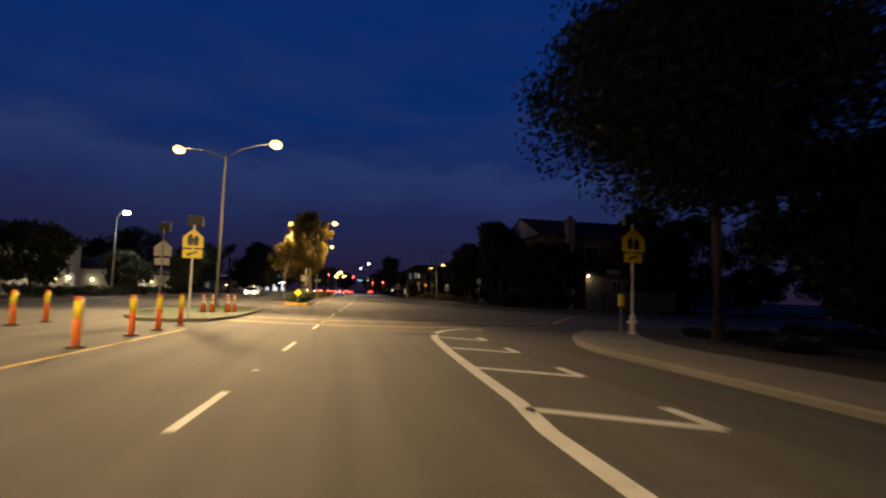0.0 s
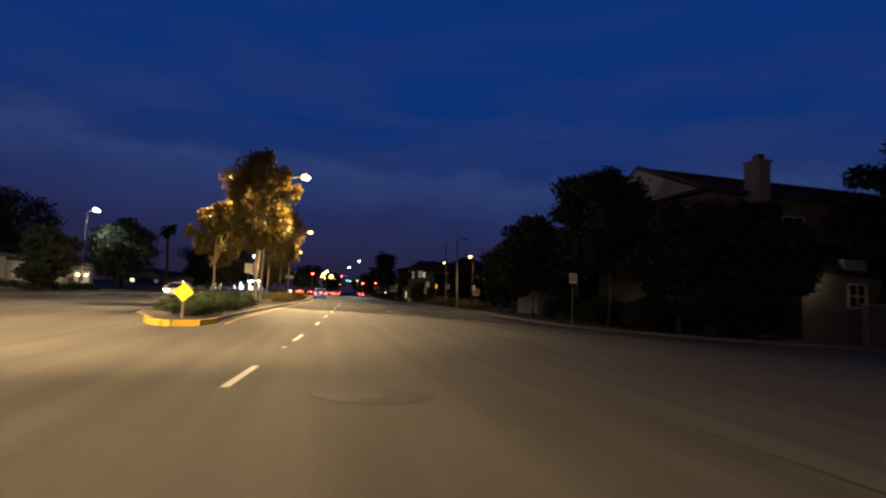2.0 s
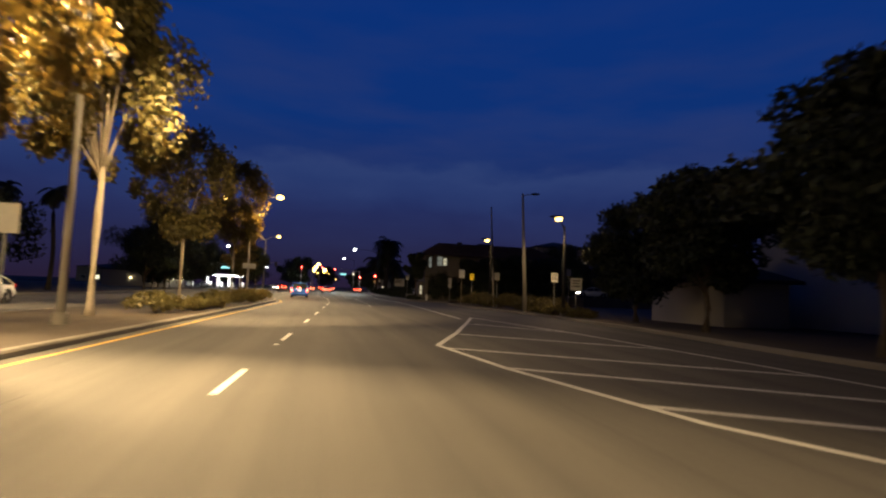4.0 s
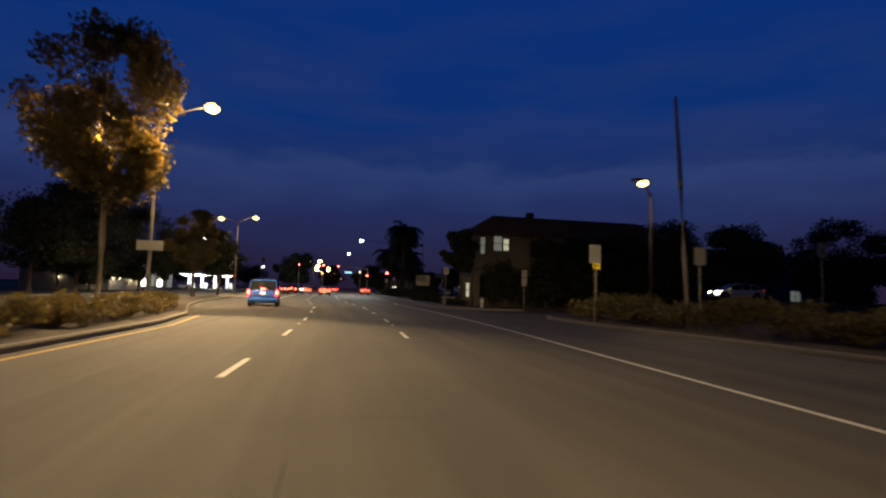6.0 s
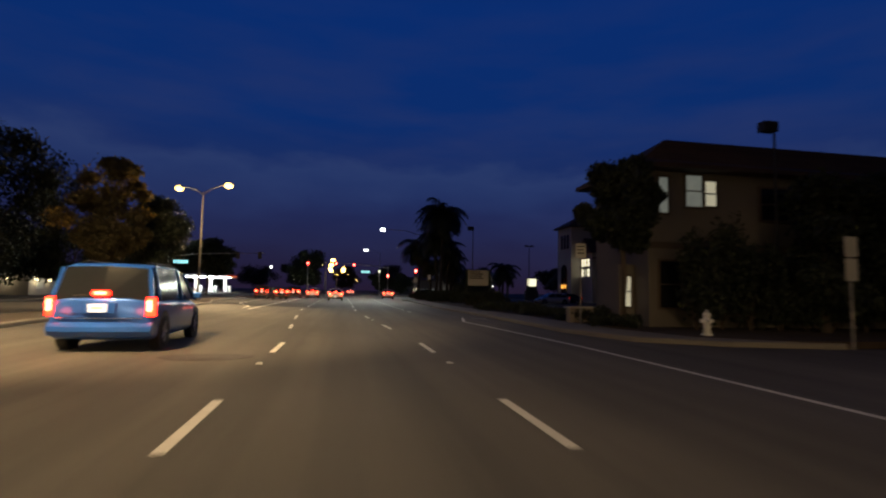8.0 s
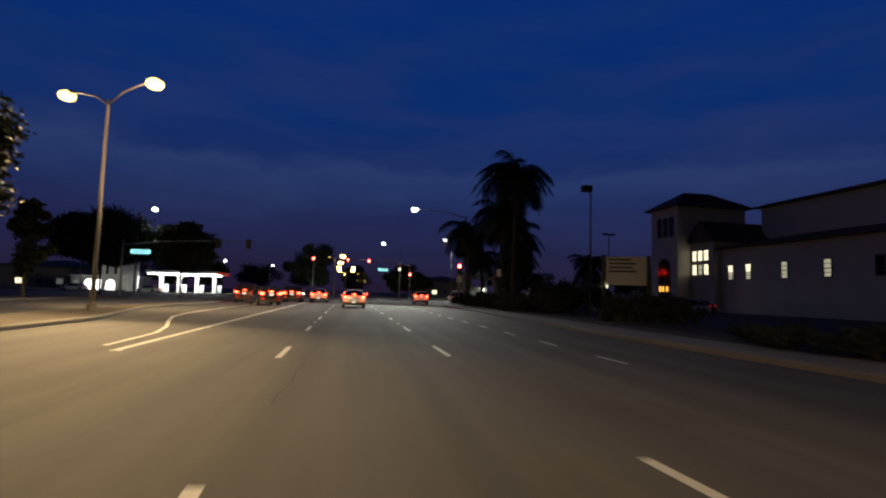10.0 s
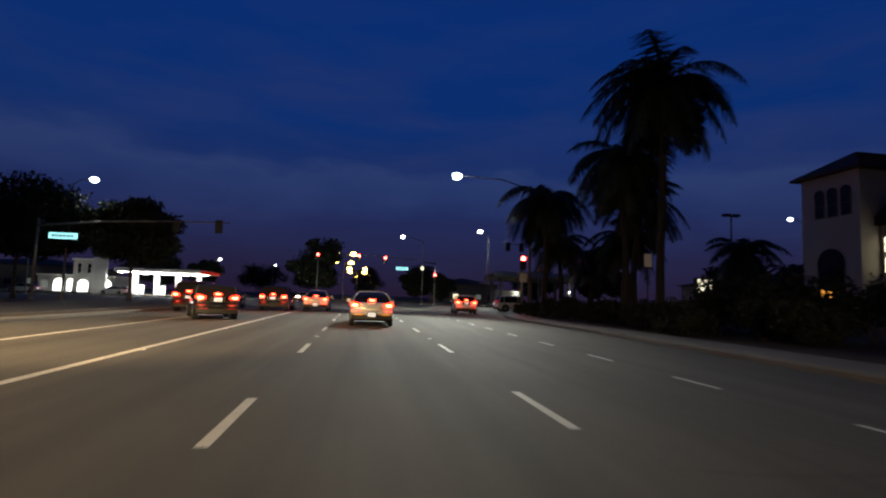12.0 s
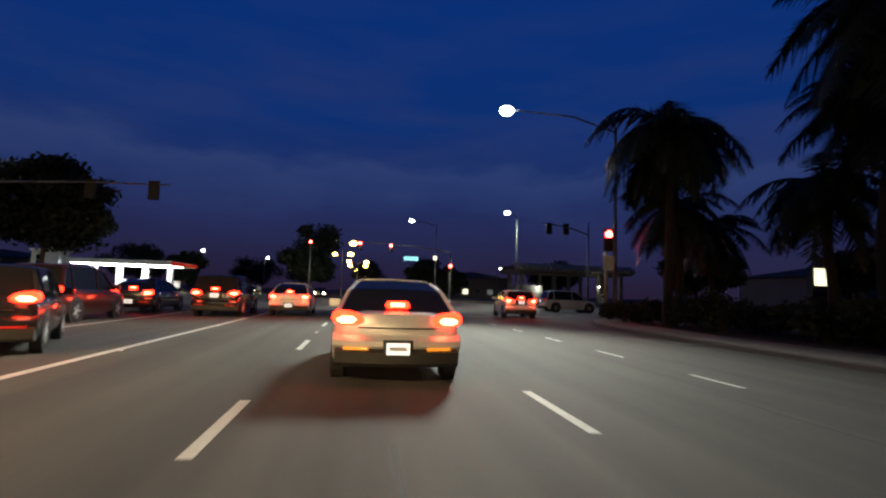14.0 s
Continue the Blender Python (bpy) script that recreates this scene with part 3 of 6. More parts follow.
def kerb_run(name, pts, label, w=0.16, h=0.15, out=1.0, mat="concrete"):
    """A kerb of cast lengths along plan points; out: on which side the street lies."""
    root = thing(name, label, "kerb", "", "structure")
    line = [Vector((x, y, 0)) for x, y in pts]
    seg = []
    for a, b in zip(line, line[1:]):
        k = max(1, int(round((b - a).length / 3.0)))
        seg += [(a.lerp(b, j / k), a.lerp(b, (j + 1) / k)) for j in range(k)]
    for a, b in seg:
        d = (b - a)
        ln = d.length - 0.012
        bm = bmesh.new()
        prof = [(0, -0.04), (0, h - 0.05), (0.03, h - 0.008), (0.06, h), (w, h), (w, -0.04)]
        loft(bm, [[(px, yy, pz) for px, pz in prof] for yy in (0.006, ln)])
        ob = part("kerb_stone", bm, mat, root)
        ob.matrix_basis = Matrix.Translation(a) @ Matrix.Rotation(math.atan2(-d.x, d.y), 4, "Z") @ Matrix.Diagonal((out, 1, 1, 1))
    return root


def verge(name, rows, z, mat, label, category):
    bm = bmesh.new()
    prev = None
    for a, b, y in rows:
        cur = [bm.verts.new((a, y, -0.04)), bm.verts.new((a, y, z)), bm.verts.new((b, y, z)), bm.verts.new((b, y, -0.04))]
        if prev:
            for j in range(3):
                bm.faces.new((prev[j], prev[j + 1], cur[j + 1], cur[j]))
        else:
            bm.faces.new(cur)
        prev = cur
    bm.faces.new(prev[::-1])
    return tagged(part(name, bm, mat), label, category, "", "structure")


kerb_run("kerb_near_corner", list(zip(KX, KY)), "pale concrete kerb curving round the corner")
kerb_run("kerb_middle_block", list(zip(K2X, K2Y)), "pale concrete kerb along the planted block")
kerb_run("kerb_last_block", list(zip(K3X, K3Y)), "pale concrete kerb leading to the traffic lights")
kerb_run("median_kerb", list(zip(MED_R[2:], MED_Y[2:])), "pale concrete kerb along the planted median", out=-1.0)
kerb_run("painted_median_end", [(-9.1, 52.4), (-8.6, 51.0), (-8.1, 50.5), (-7.9, 50.5), (-7.3, 51.0), (-7.0, 52.4)], "yellow painted kerb round the end of the median", h=0.2, mat="yellow_paint")
kerb_run("median_kerb_far_side", list(zip(MED_L[2:], MED_Y[2:])), "pale concrete kerb on the opposing side of the median")
kerb_run("island_kerb", ISLAND[::-1] + [ISLAND[-1]], "pale concrete kerb round the grass island")
kerb_run("far_side_kerb", [(far_kerb(y), y) for y in (40, 71, 120, 160, 200)], "pale concrete kerb across the opposing lanes", out=-1.0)

# pavements and planted strips behind the kerbs
def behind(KX_, KY_, a, b):
    return [(x + a, x + b, y) for x, y in zip(KX_, KY_)]


verge("pavement_near_corner", behind(KX[:5], KY[:5], 0.16, 2.6), 0.148, "concrete", "pale concrete pavement at the street corner", "pavement")
verge("planting_near_corner", [(x + 2.6, 60, y) for x, y in zip(KX[:4], KY[:4])] + [(8.2, 60, 23.8)], 0.16, "mulch", "dark bark mulch under the trees", "planting bed")
verge("planting_middle_block", [(x + 0.16, 70, y) for x, y in zip(K2X, K2Y)], 0.14, "mulch", "brown leaf litter and bare soil beside the kerb", "planting bed")
verge("pavement_last_block", behind(K3X[1:-1], K3Y[1:-1], 0.16, 2.0), 0.148, "concrete", "pale worn concrete pavement beside the kerb", "pavement")
verge("planting_last_block", [(x + 2.0, 75, y) for x, y in zip(K3X[1:-1], K3Y[1:-1])], 0.16, "mulch", "dark soil planting behind the pavement", "planting bed")
verge("median_bed", [(a + 0.16, b - 0.16, y) for a, b, y in zip(MED_L, MED_R, MED_Y)][1:-1], 0.14, "soil", "brown soil bed of the planted median", "median")
bm = bmesh.new()
prism(bm, [(-11.75 + (x + 11.75) * 0.95, 32.0 + (y - 32.0) * 0.985) for x, y in ISLAND], -0.03, 0.13)
tagged(part("island_bed", bm, "grass"), "green grass on the traffic island", "traffic island", "", "structure")
verge("far_side_strip", [(-90, far_kerb(y) - 0.16, y) for y in (40, 71, 120, 160, 200)], 0.14, "soil", "dark soil strip beyond the opposing lanes", "planting bed")
verge("raised_car_park", [(32.5, 60, 125.5), (32.5, 60, 137.5)], 1.25, "asphalt_old", "dark raised car park behind the grass", "car park")
verge("beyond_crossing_right", [(18, 90, 247), (14, 90, 252), (12.8, 90, 330), (16, 90, 420)], 0.14, "soil", "dark soil beyond the crossing road", "planting bed")
verge("beyond_crossing_left", [(-120, -26, 247), (-120, -24.5, 252), (-120, -24.0, 330)], 0.14, "soil", "dark soil beyond the crossing road", "planting bed")
verge("median_beyond_crossing", [(-9.6, -8.0, 249), (-10.4, -6.6, 252), (-10.2, -6.6, 330), (-8.5, -5, 400)], 0.14, "soil", "planted median beyond the crossing road", "median")

# ---------------------------------------------------------------- road markings
PAINT = 0.004


def marking(name, pts, w, mat, label, group=""):
    return tagged(part(name, quad_strip(bmesh.new(), pts, w, PAINT), mat), label, "road marking", group, "structure")


def dashes(off, y0, y1, phase, length=2.13, cycle=7.32, w=0.12):
    y = phase
    while y < y1:
        if y >= y0:
            marking("lane_dash", [(lane(y + k * length / 2) + off, y + k * length / 2) for k in range(3)], w, "white_paint",
                    "short white painted lane dash on asphalt", "lane dashes")
        y += cycle


dashes(0.0, -10, 27, 7.7 - 14.4, cycle=7.2)
dashes(0.0, 27, 92, 32.5, cycle=7.13)
dashes(0.0, 92, 145, 97.5, cycle=7.07)
dashes(0.0, 145, 202, 149.0)
dashes(0.0, 250, 330, 252)
dashes(3.4, 103, 145, 104.0, cycle=7.25)
dashes(3.43, 145, 202, 149.5, cycle=7.35)
dashes(6.85, 146, 197, 148.4, length=1.3, cycle=3.66, w=0.1)


def marker_stud(x, y):
    bm = bmesh.new()
    loft(bm, [[(x - s, y - s * 0.9, z), (x + s, y - s * 0.9, z), (x + s, y + s * 0.9, z), (x - s, y + s * 0.9, z)] for s, z in ((0.055, 0.0), (0.05, 0.012), (0.03, 0.02))])
    return tagged(part("road_stud", bm, "white_plastic"), "small white raised reflective road stud", "road stud", "road studs")


for a, b, ph in ((-10, 27, 11.8), (27, 90, 30.3), (90, 145, 109.4), (145, 204, 160.9)):
    y = ph
    while y < b:
        marker_stud(lane(y), y)
        if y > 104:
            marker_stud(lane(y) + 3.41, y)
        y += 14.64
for y in range(150, 202, 7):
    marker_stud(lane(y) - 3.18, y)

marking("yellow_edge_line", [(lane(y) - 4.0, y) for y in steps(-30, 21, 6)], 0.12, "yellow_paint", "solid yellow line beside the median")
marking("yellow_edge_line", [(x + 0.42, y) for x, y in zip(MED_R[2:8], MED_Y[2:8])], 0.12, "yellow_paint", "solid yellow line beside the median")
marking("right_edge_line", [(lane(y) + 7.45 + (0.9 if y > 138 else 0), y) for y in (88, 94, 98, 105, 112, 120, 127, 133, 138, 141.5)], 0.13, "white_paint", "long solid white edge line")
marking("right_edge_line_hook", [(7.7, 141.6), (8.35, 140.4)], 0.13, "white_paint", "hooked end of the solid white edge line")
marking("turn_lane_line", [(lane(y) - 3.28, y) for y in steps(150, 203, 6)], 0.17, "white_paint", "thick solid white turn lane line")
marking("turn_lane_line", [(-5.3, 151), (-5.45, 154.6), (-6.0, 157.3), (-6.9, 160.4), (-7.7, 163.6), (-8.15, 167.5), (-8.25, 172), (-8.3, 203)], 0.13, "white_paint", "solid white line between the turn lanes")
marking("stop_line", [(-11.4, 203.6), (lane(200) + 10.8, 203.9)], 0.32, "white_paint", "thick white stop line at the traffic lights")
marking("crosswalk_line", [(-13.0, 205.4), (11.5, 205.9)], 0.25, "white_paint", "white crosswalk line at the traffic lights")
# yellow school crosswalk over the main road
marking("school_crosswalk_line", [(-9.6, 26.6), (-6.6, 25.0), (-4.8, 24.45), (-3.2, 24.2), (-0.8, 24.2), (2.3, 24.6), (5.2, 25.2)], 0.26, "yellow_paint", "yellow painted school crosswalk line")
marking("school_crosswalk_line", [(-9.0, 29.4), (-6.0, 28.1), (-4.4, 27.65), (-1.7, 27.45), (2.3, 28.0), (6.2, 28.9)], 0.26, "yellow_paint", "yellow painted school crosswalk line")
marking("side_street_edge_line", [(13.2, 32.8), (16.5, 37.6), (22, 44.0)], 0.2, "yellow_paint", "faded yellow line of the side street")
marking("side_street_centre_line", [(6.6, 28.9), (8.8, 32.8), (11.4, 37.4), (16.3, 43.5), (30, 47)], 0.25, "yellow_paint", "yellow centre line of the side street")
# hatched gore before the corner
marking("gore_outline", [(-2.9, -6), (-2.6, 7.4), (-2.4, 8.9), (-2.25, 11.7), (-2.0, 15.5), (-1.7, 18.8), (-1.35, 20.8), (-0.75, 22.2), (0.0, 23.1), (0.6, 23.5), (0.95, 22.8)], 0.24,
        "white_paint", "solid white outline of the hatched gore")
for ya, xa in ((1.0, -2.75), (4.4, -2.7), (8.0, -2.45), (11.8, -2.25), (15.6, -2.0), (18.9, -1.65)):
    xb = 0.3 * (ya - 8) / 10 - 0.5
    marking("gore_bar", [(xa, ya + 0.55), (xb, ya - 0.65)], 0.24, "white_paint", "white diagonal bar inside the painted gore", "gore bars")
    marking("gore_tick", [(xb, ya - 0.62), (xb + 0.02, ya + 0.5)], 0.2, "white_paint", "short white return stroke of a gore bar", "gore bars")
# hatched gore after the side street
LO = [(10.5, 56.3), (8.9, 57.6), (7.1, 59.1), (5.2, 61.9), (3.1, 66.2), (2.2, 70.5), (1.75, 74.6)]
UP = [(9.6, 58.6), (8.4, 61.0), (8.45, 64.9), (8.5, 71.3), (8.2, 80), (7.0, 89.8)]
marking("merge_gore_outline", LO, 0.16, "white_paint", "curved white outline of the merge gore")
marking("merge_gore_outline", [(1.75, 74.6), (3.4, 79), (5.6, 85.5), (7.0, 89.8)], 0.16, "white_paint", "straight white outline of the merge gore")
marking("merge_gore_outline", UP, 0.13, "white_paint", "faded white outline of the merge gore")
for xa, ya, xb, yb in ((5.4, 61.6, 8.3, 59.9), (4.0, 64.1, 8.3, 61.6), (2.9, 67.2, 8.35, 63.8), (2.2, 70.6, 8.4, 66.4), (1.8, 74.0, 8.45, 69.6), (3.2, 78.4, 8.4, 74.4), (5.2, 84.2, 8.2, 80.2)):
    marking("merge_gore_bar", [(xa, ya), (xb, yb)], 0.18, "white_paint", "white hatch bar inside the merge gore", "merge gore bars")


def manhole(x, y, r=0.42):
    root = thing("utility_cover_patch", "dark asphalt patch round a utility cover", "road patch", "", "structure")
    bm = bmesh.new()
    prism(bm, [(x + r * 2.0 * math.cos(a) * (1 + 0.1 * math.sin(3 * a)), y + r * 1.25 * math.sin(a)) for a in [k * math.pi / 12 for k in range(24)]], -0.01, 0.005)
    part("patch", bm, "patch", root)
    bm = bmesh.new()
    rod(bm, (x, y, 0), (x, y, 0.009), r * 0.75, n=24)
    part("cover", bm, "patch", root, "worn iron cover")
    return root


manhole(-2.5, 39.1)
manhole(-2.0, 20.6)
manhole(-1.4, 125.0)
rk = random.Random(11)
for k in range(26):
    y0 = 6 + k * 7.4 + rk.uniform(-2, 2)
    xo = lane(y0) + rk.choice((-3.0, -1.7, 0.5, 1.6, 2.6, 4.6, 6.0)) + rk.uniform(-0.3, 0.3)
    if k % 3 == 0:
        pts = [(xo - 1.8 + 0.6 * j, y0 + rk.uniform(-0.12, 0.12)) for j in range(rk.randint(5, 9))]
    else:
        pts = [(xo + rk.uniform(-0.06, 0.06), y0 + 0.7 * j) for j in range(rk.randint(4, 9))]
    marking("sealed_crack", pts, rk.uniform(0.025, 0.05), "patch", "thin dark sealed crack in the asphalt", "sealed cracks")
marking("joint_crack", [(0.0, 175.2), (0.05, 176.9), (0.06, 178.6)], 0.05, "patch", "dark sealed crack along the lane")


# ---------------------------------------------------------------- lamps and signals
def street_lamp(x, y, h=10.2, turn=0.0, arms=2, reach=2.9, lens="sodium", light=SODIUM, watts=LAMP_WATTS, lit=True, kind="pole_paint", bowl=0.38):
    m = pose(x, y, 0.1, 0, 0, turn)
    root = thing("street_lamp", "tall pale pole street lamp with a glowing head" if arms == 1 else "tall pale pole street lamp with two glowing heads", "street lamp", "street lamps", at=m)
    bm = bmesh.new()
    rod(bm, (0, 0, 0), (0, 0, h - 0.5), 0.115, 0.06, 12)
    part("pole", bm, kind, root, smooth=True)
    bm = bmesh.new()
    rod(bm, (0, 0, -0.1), (0, 0, 0.35), 0.24, 0.2, 12)
    part("base", bm, "concrete", root)
    for s in (1, -1)[:arms]:
        bm = bmesh.new()
        tube(bm, [(0, 0, h - 0.75), (s * reach * 0.35, 0, h - 0.25), (s * reach * 0.75, 0, h - 0.02), (s * reach, 0, h)], [0.05, 0.045, 0.04, 0.035])
        part("arm", bm, kind, root, smooth=True)
        bm = bmesh.new()
        loft(bm, [[(s * (reach - 0.32 + u * 0.95), 0.2 * w * math.cos(a), h + 0.05 + 0.13 * w * max(math.sin(a), -0.35)) for a in [k * math.pi / 5 for k in range(10)]]
                  for u, w in ((0, 0.35), (0.2, 0.75), (0.55, 1.0), (0.85, 0.8), (1.0, 0.35))])
        head = part("lamp_head", bm, "dark_metal", root, "grey cobra head housing", smooth=True)
        bm = bmesh.new()
        ball(bm, (s * (reach + 0.28), 0, h - 0.06), bowl, 0.66, 16)
        part("lens", bm, lens, head, "glowing refractor bowl", smooth=True)
        if lit:
            p = m @ Vector((s * (reach + 0.28), 0, h - 0.62))
            for d in (1, -1):
                spot(p, p + Vector((0.5, d * 16.5, -12)), watts, light, 77, 0.85)
            spot(p, p + Vector((1.0, 0, -10)), watts * 0.2, light, 110, 1.0)
            glow(p, watts * 0.026, light, 0.3)
    return root


# out of view behind the start; added at the row's spacing to brighten the road
street_lamp(-14.0, -6.0, h=10.4, turn=-27, reach=3.4, watts=LAMP_WATTS * 0.85)
street_lamp(-12.2, 38.3, h=10.4, turn=-27, reach=3.4)
street_lamp(-8.15, 77.3, h=10.3, turn=-29, reach=3.1)
street_lamp(-8.65, 119.7, h=10.4, turn=-27, reach=3.0, watts=LAMP_WATTS * 0.78)
street_lamp(-11.4, 164.6, h=10.2, turn=-29, reach=2.45, watts=LAMP_WATTS * 0.55)
street_lamp(13.6, 92.0, h=6.2, arms=1, reach=-0.7, watts=700, kind="dark_metal", bowl=0.25)
street_lamp(14.9, 111.0, h=6.5, arms=1, reach=-0.7, watts=600, kind="dark_metal", bowl=0.25)
# bowls oversized and extra bright to imitate the glare round distant lamps
for k, (x, y) in enumerate(((-3.9, 278), (-5.0, 310), (-1.5, 344), (-1.6, 372), (1.2, 424), (5.0, 500), (8.5, 560), (12.0, 630))):
    street_lamp(x, y, h=10.1, reach=(1.65, 1.7, 2.4, 2.5, 3.2, 2.2, 2.4, 2.4)[k], lens="sodium_far", lit=False, bowl=0.68 + 0.05 * k)
# white lamps of car parks and corners
street_lamp(-30.5, 101.2, h=9.3, arms=1, reach=0.6, lens="led", watts=2000, light=WHITE_LED)
street_lamp(-27.0, 62.0, h=8.6, arms=1, reach=0.6, lens="led", watts=2000, light=WHITE_LED)
street_lamp(-27.5, 213.6, h=11.3, arms=1, reach=1.6, lens="led", watts=500, light=WHITE_LED, kind="galv")
street_lamp(19.0, 239.5, h=11.6, arms=1, reach=-1.6, lens="led", watts=9000, light=WHITE_LED, kind="galv")
street_lamp(10.2, 250.5, h=11.4, arms=1, reach=-3.9, lens="led", watts=2500, light=WHITE_LED, kind="galv")
for x, y, h in ((-40, 232, 8), (-48, 245, 8.5), (-36, 300, 9), (-27, 330, 9.5), (40, 330, 9)):
    street_lamp(x, y, h=h, arms=1, reach=0.5, lens="led", lit=False, kind="galv")
street_lamp(74.8, 240.6, h=16.8, turn=-28, reach=1.5, lens="led", lit=False, kind="galv", bowl=0.42)


def signal_head(parent, x, y, z, lit=True, turn=0.0, extra=0):
    """Three round lenses in a dark housing with a back plate, facing -y."""
    bm = bmesh.new()
    box(bm, x - 0.16, x + 0.16, y, y + 0.18, z - 0.78, z + 0.22, 0.03)
    box(bm, x - 0.27, x + 0.27, y + 0.06, y + 0.075, z - 0.9, z + 0.34)
    head = part("signal_head", bm, "dark_metal", parent, "black signal housing with back plate")
    for k, zz in enumerate((z + 0.02, z - 0.28, z - 0.58)):
        bm = bmesh.new()
        # the lit lens is enlarged so its size imitates glare
        rod(bm, (x, y - 0.012, zz), (x, y + 0.02, zz), 0.19 if k == 0 and lit else 0.155, n=18)
        part("lens", bm, "signal_red" if (k == 0 and lit) else "signal_off", head)
        bm = bmesh.new()
        tube(bm, [(x + 0.15 * math.cos(a), y - 0.01, zz + 0.15 * math.sin(a)) for a in [math.pi * j / 8 for j in range(9)]], [0.012] * 9, 4)
        part("visor", bm, "dark_metal", head)
    return head


def signal_pole(x, y, h, heads=(), arm=None, lamp=None, label="traffic signal on a grey steel pole", street_sign=None, back=False):
    root = thing("traffic_signal", label, "traffic signal", "traffic signals")
    bm = bmesh.new()
    rod(bm, (x, y, 0.1), (x, y, h), 0.13, 0.08, 12)
    rod(bm, (x, y, 0.0), (x, y, 0.25), 0.24, 0.22, 12)
    part("pole", bm, "galv", root, smooth=True)
    if arm:
        bm = bmesh.new()
        ax, az = arm
        tube(bm, [(x, y, az - 0.9), (x + (ax - x) * 0.3, y, az - 0.35), (x + (ax - x) * 0.7, y, az), (ax, y, az + 0.1)], [0.1, 0.08, 0.06, 0.045])
        part("mast_arm", bm, "galv", root, smooth=True)
    for hx, hz, on in heads:
        if back:
            bm = bmesh.new()
            box(bm, hx - 0.3, hx + 0.3, y - 0.05, y + 0.14, hz - 0.85, hz + 0.3, 0.03)
            part("signal_head", bm, "dark_metal", root, "black signal housing seen from behind")
        else:
            signal_head(root, hx, y - 0.32, hz, on)
    if street_sign:
        sx, sz, w = street_sign
        bm = bmesh.new()
        box(bm, sx - w / 2, sx + w / 2, y - 0.1, y - 0.02, sz - 0.25, sz + 0.25, 0.02)
        plate = part("street_name_sign", bm, "sign_green", root, "lit green street name board")
        bm = bmesh.new()
        for k in range(6):
            box(bm, sx - w * 0.4 + k * w * 0.135, sx - w * 0.4 + k * w * 0.135 + w * 0.1, y - 0.106, y - 0.098, sz - 0.1, sz + 0.1)
        part("lettering_bar", bm, "sign_white", plate)
    if lamp:
        lx, lz = lamp
        bm = bmesh.new()
        tube(bm, [(x, y, h - 0.3), (x + (lx - x) * 0.4, y, lz - 0.1), (lx, y, lz)], [0.06, 0.05, 0.035])
        part("lamp_arm", bm, "galv", root, smooth=True)
        bm = bmesh.new()
        ball(bm, (lx, y, lz + 0.08), 0.34, 0.4, 12)
        head = part("lamp_head", bm, "dark_metal", root, smooth=True)
        bm = bmesh.new()
        ball(bm, (lx, y, lz - 0.06), 0.40, 0.7, 16)
        part("lens", bm, "led", head, "glowing white lens", smooth=True)
        for d in (1, -1):
            spot((lx, y, lz - 0.66), (lx - 12, y + d * 22, lz - 12), 24000, WHITE_LED, 78, 0.9, 1.5)
    return root


r = signal_pole(12.75, 201.3, 4.9, [(12.75, 4.65, True)], label="traffic signal pole with a red light and white placard")
bm = bmesh.new()
box(bm, 12.45, 13.05, 200.98, 201.02, 2.75, 3.5, 0.01)
part("placard", bm, "sign_white", r)
signal_pole(13.6, 202.0, 10.9, [], lamp=(7.25, 11.4), label="grey steel signal pole carrying a white lamp")
signal_pole(12.2, 249.5, 7.3, [(3.7, 7.6, True), (-0.6, 7.75, True), (12.2, 5.1, True)], arm=(-1.2, 7.9), street_sign=(6.6, 5.95, 2.0),
            label="far traffic signal mast with red lights and lit street sign")
r = bpy.data.objects["traffic_signal.002"]
bm = bmesh.new()
box(bm, 9.75, 10.25, 249.3, 249.36, 5.85, 6.45, 0.02)
part("lit_placard", bm, "sign_lit", r, "small lit white placard")
signal_pole(-7.6, 253.0, 8.2, [(-7.6, 7.95, True)], label="median traffic signal with a red light")
signal_pole(-27.0, 208.0, 6.8, [(-12.7, 7.1, False), (-16.2, 7.0, False)], arm=(-11.8, 7.1), back=True, street_sign=(-25.0, 5.4, 2.2), label="near side signal mast with dark heads and lit street sign")
signal_pole(22.6, 226.0, 8.9, [(18.4, 8.4, False), (20.2, 8.4, False)], arm=(17.6, 8.5), back=True, label="crossing road signal mast with dark heads")


# ---------------------------------------------------------------- signs, posts, small street things
def plate_sign(x, y, w, h, ztop, mat="sign_white", label="white metal road sign on a steel post", turn=0.0, post=True, bars=True, name="road_sign", base=0.1, second=None, post_mat="galv"):
    root = thing(name, label, "road sign", at=pose(x, y, base, 0, 0, turn))
    bm = bmesh.new()
    rod(bm, (0, 0.03, 0), (0, 0.03, ztop), 0.03, n=8)
    part("post", bm, post_mat, root)
    bm = bmesh.new()
    box(bm, -w / 2, w / 2, -0.012, 0.0, ztop - h, ztop, 0.004)
    p = part("panel", bm, mat, root)
    if bars:
        bm = bmesh.new()
        for k in range(3):
            box(bm, -w * 0.34, w * (0.34 - 0.1 * (k % 2)), -0.018, -0.0125, ztop - h * (0.26 + 0.22 * k), ztop - h * (0.18 + 0.22 * k))
        part("lettering_bar", bm, "sign_black", p)
    if second:
        bm = bmesh.new()
        box(bm, -second[0] / 2, second[0] / 2, -0.012, 0.0, ztop - h - 0.05 - second[1], ztop - h - 0.05, 0.004)
        part("lower_panel", bm, mat, root)
    return root


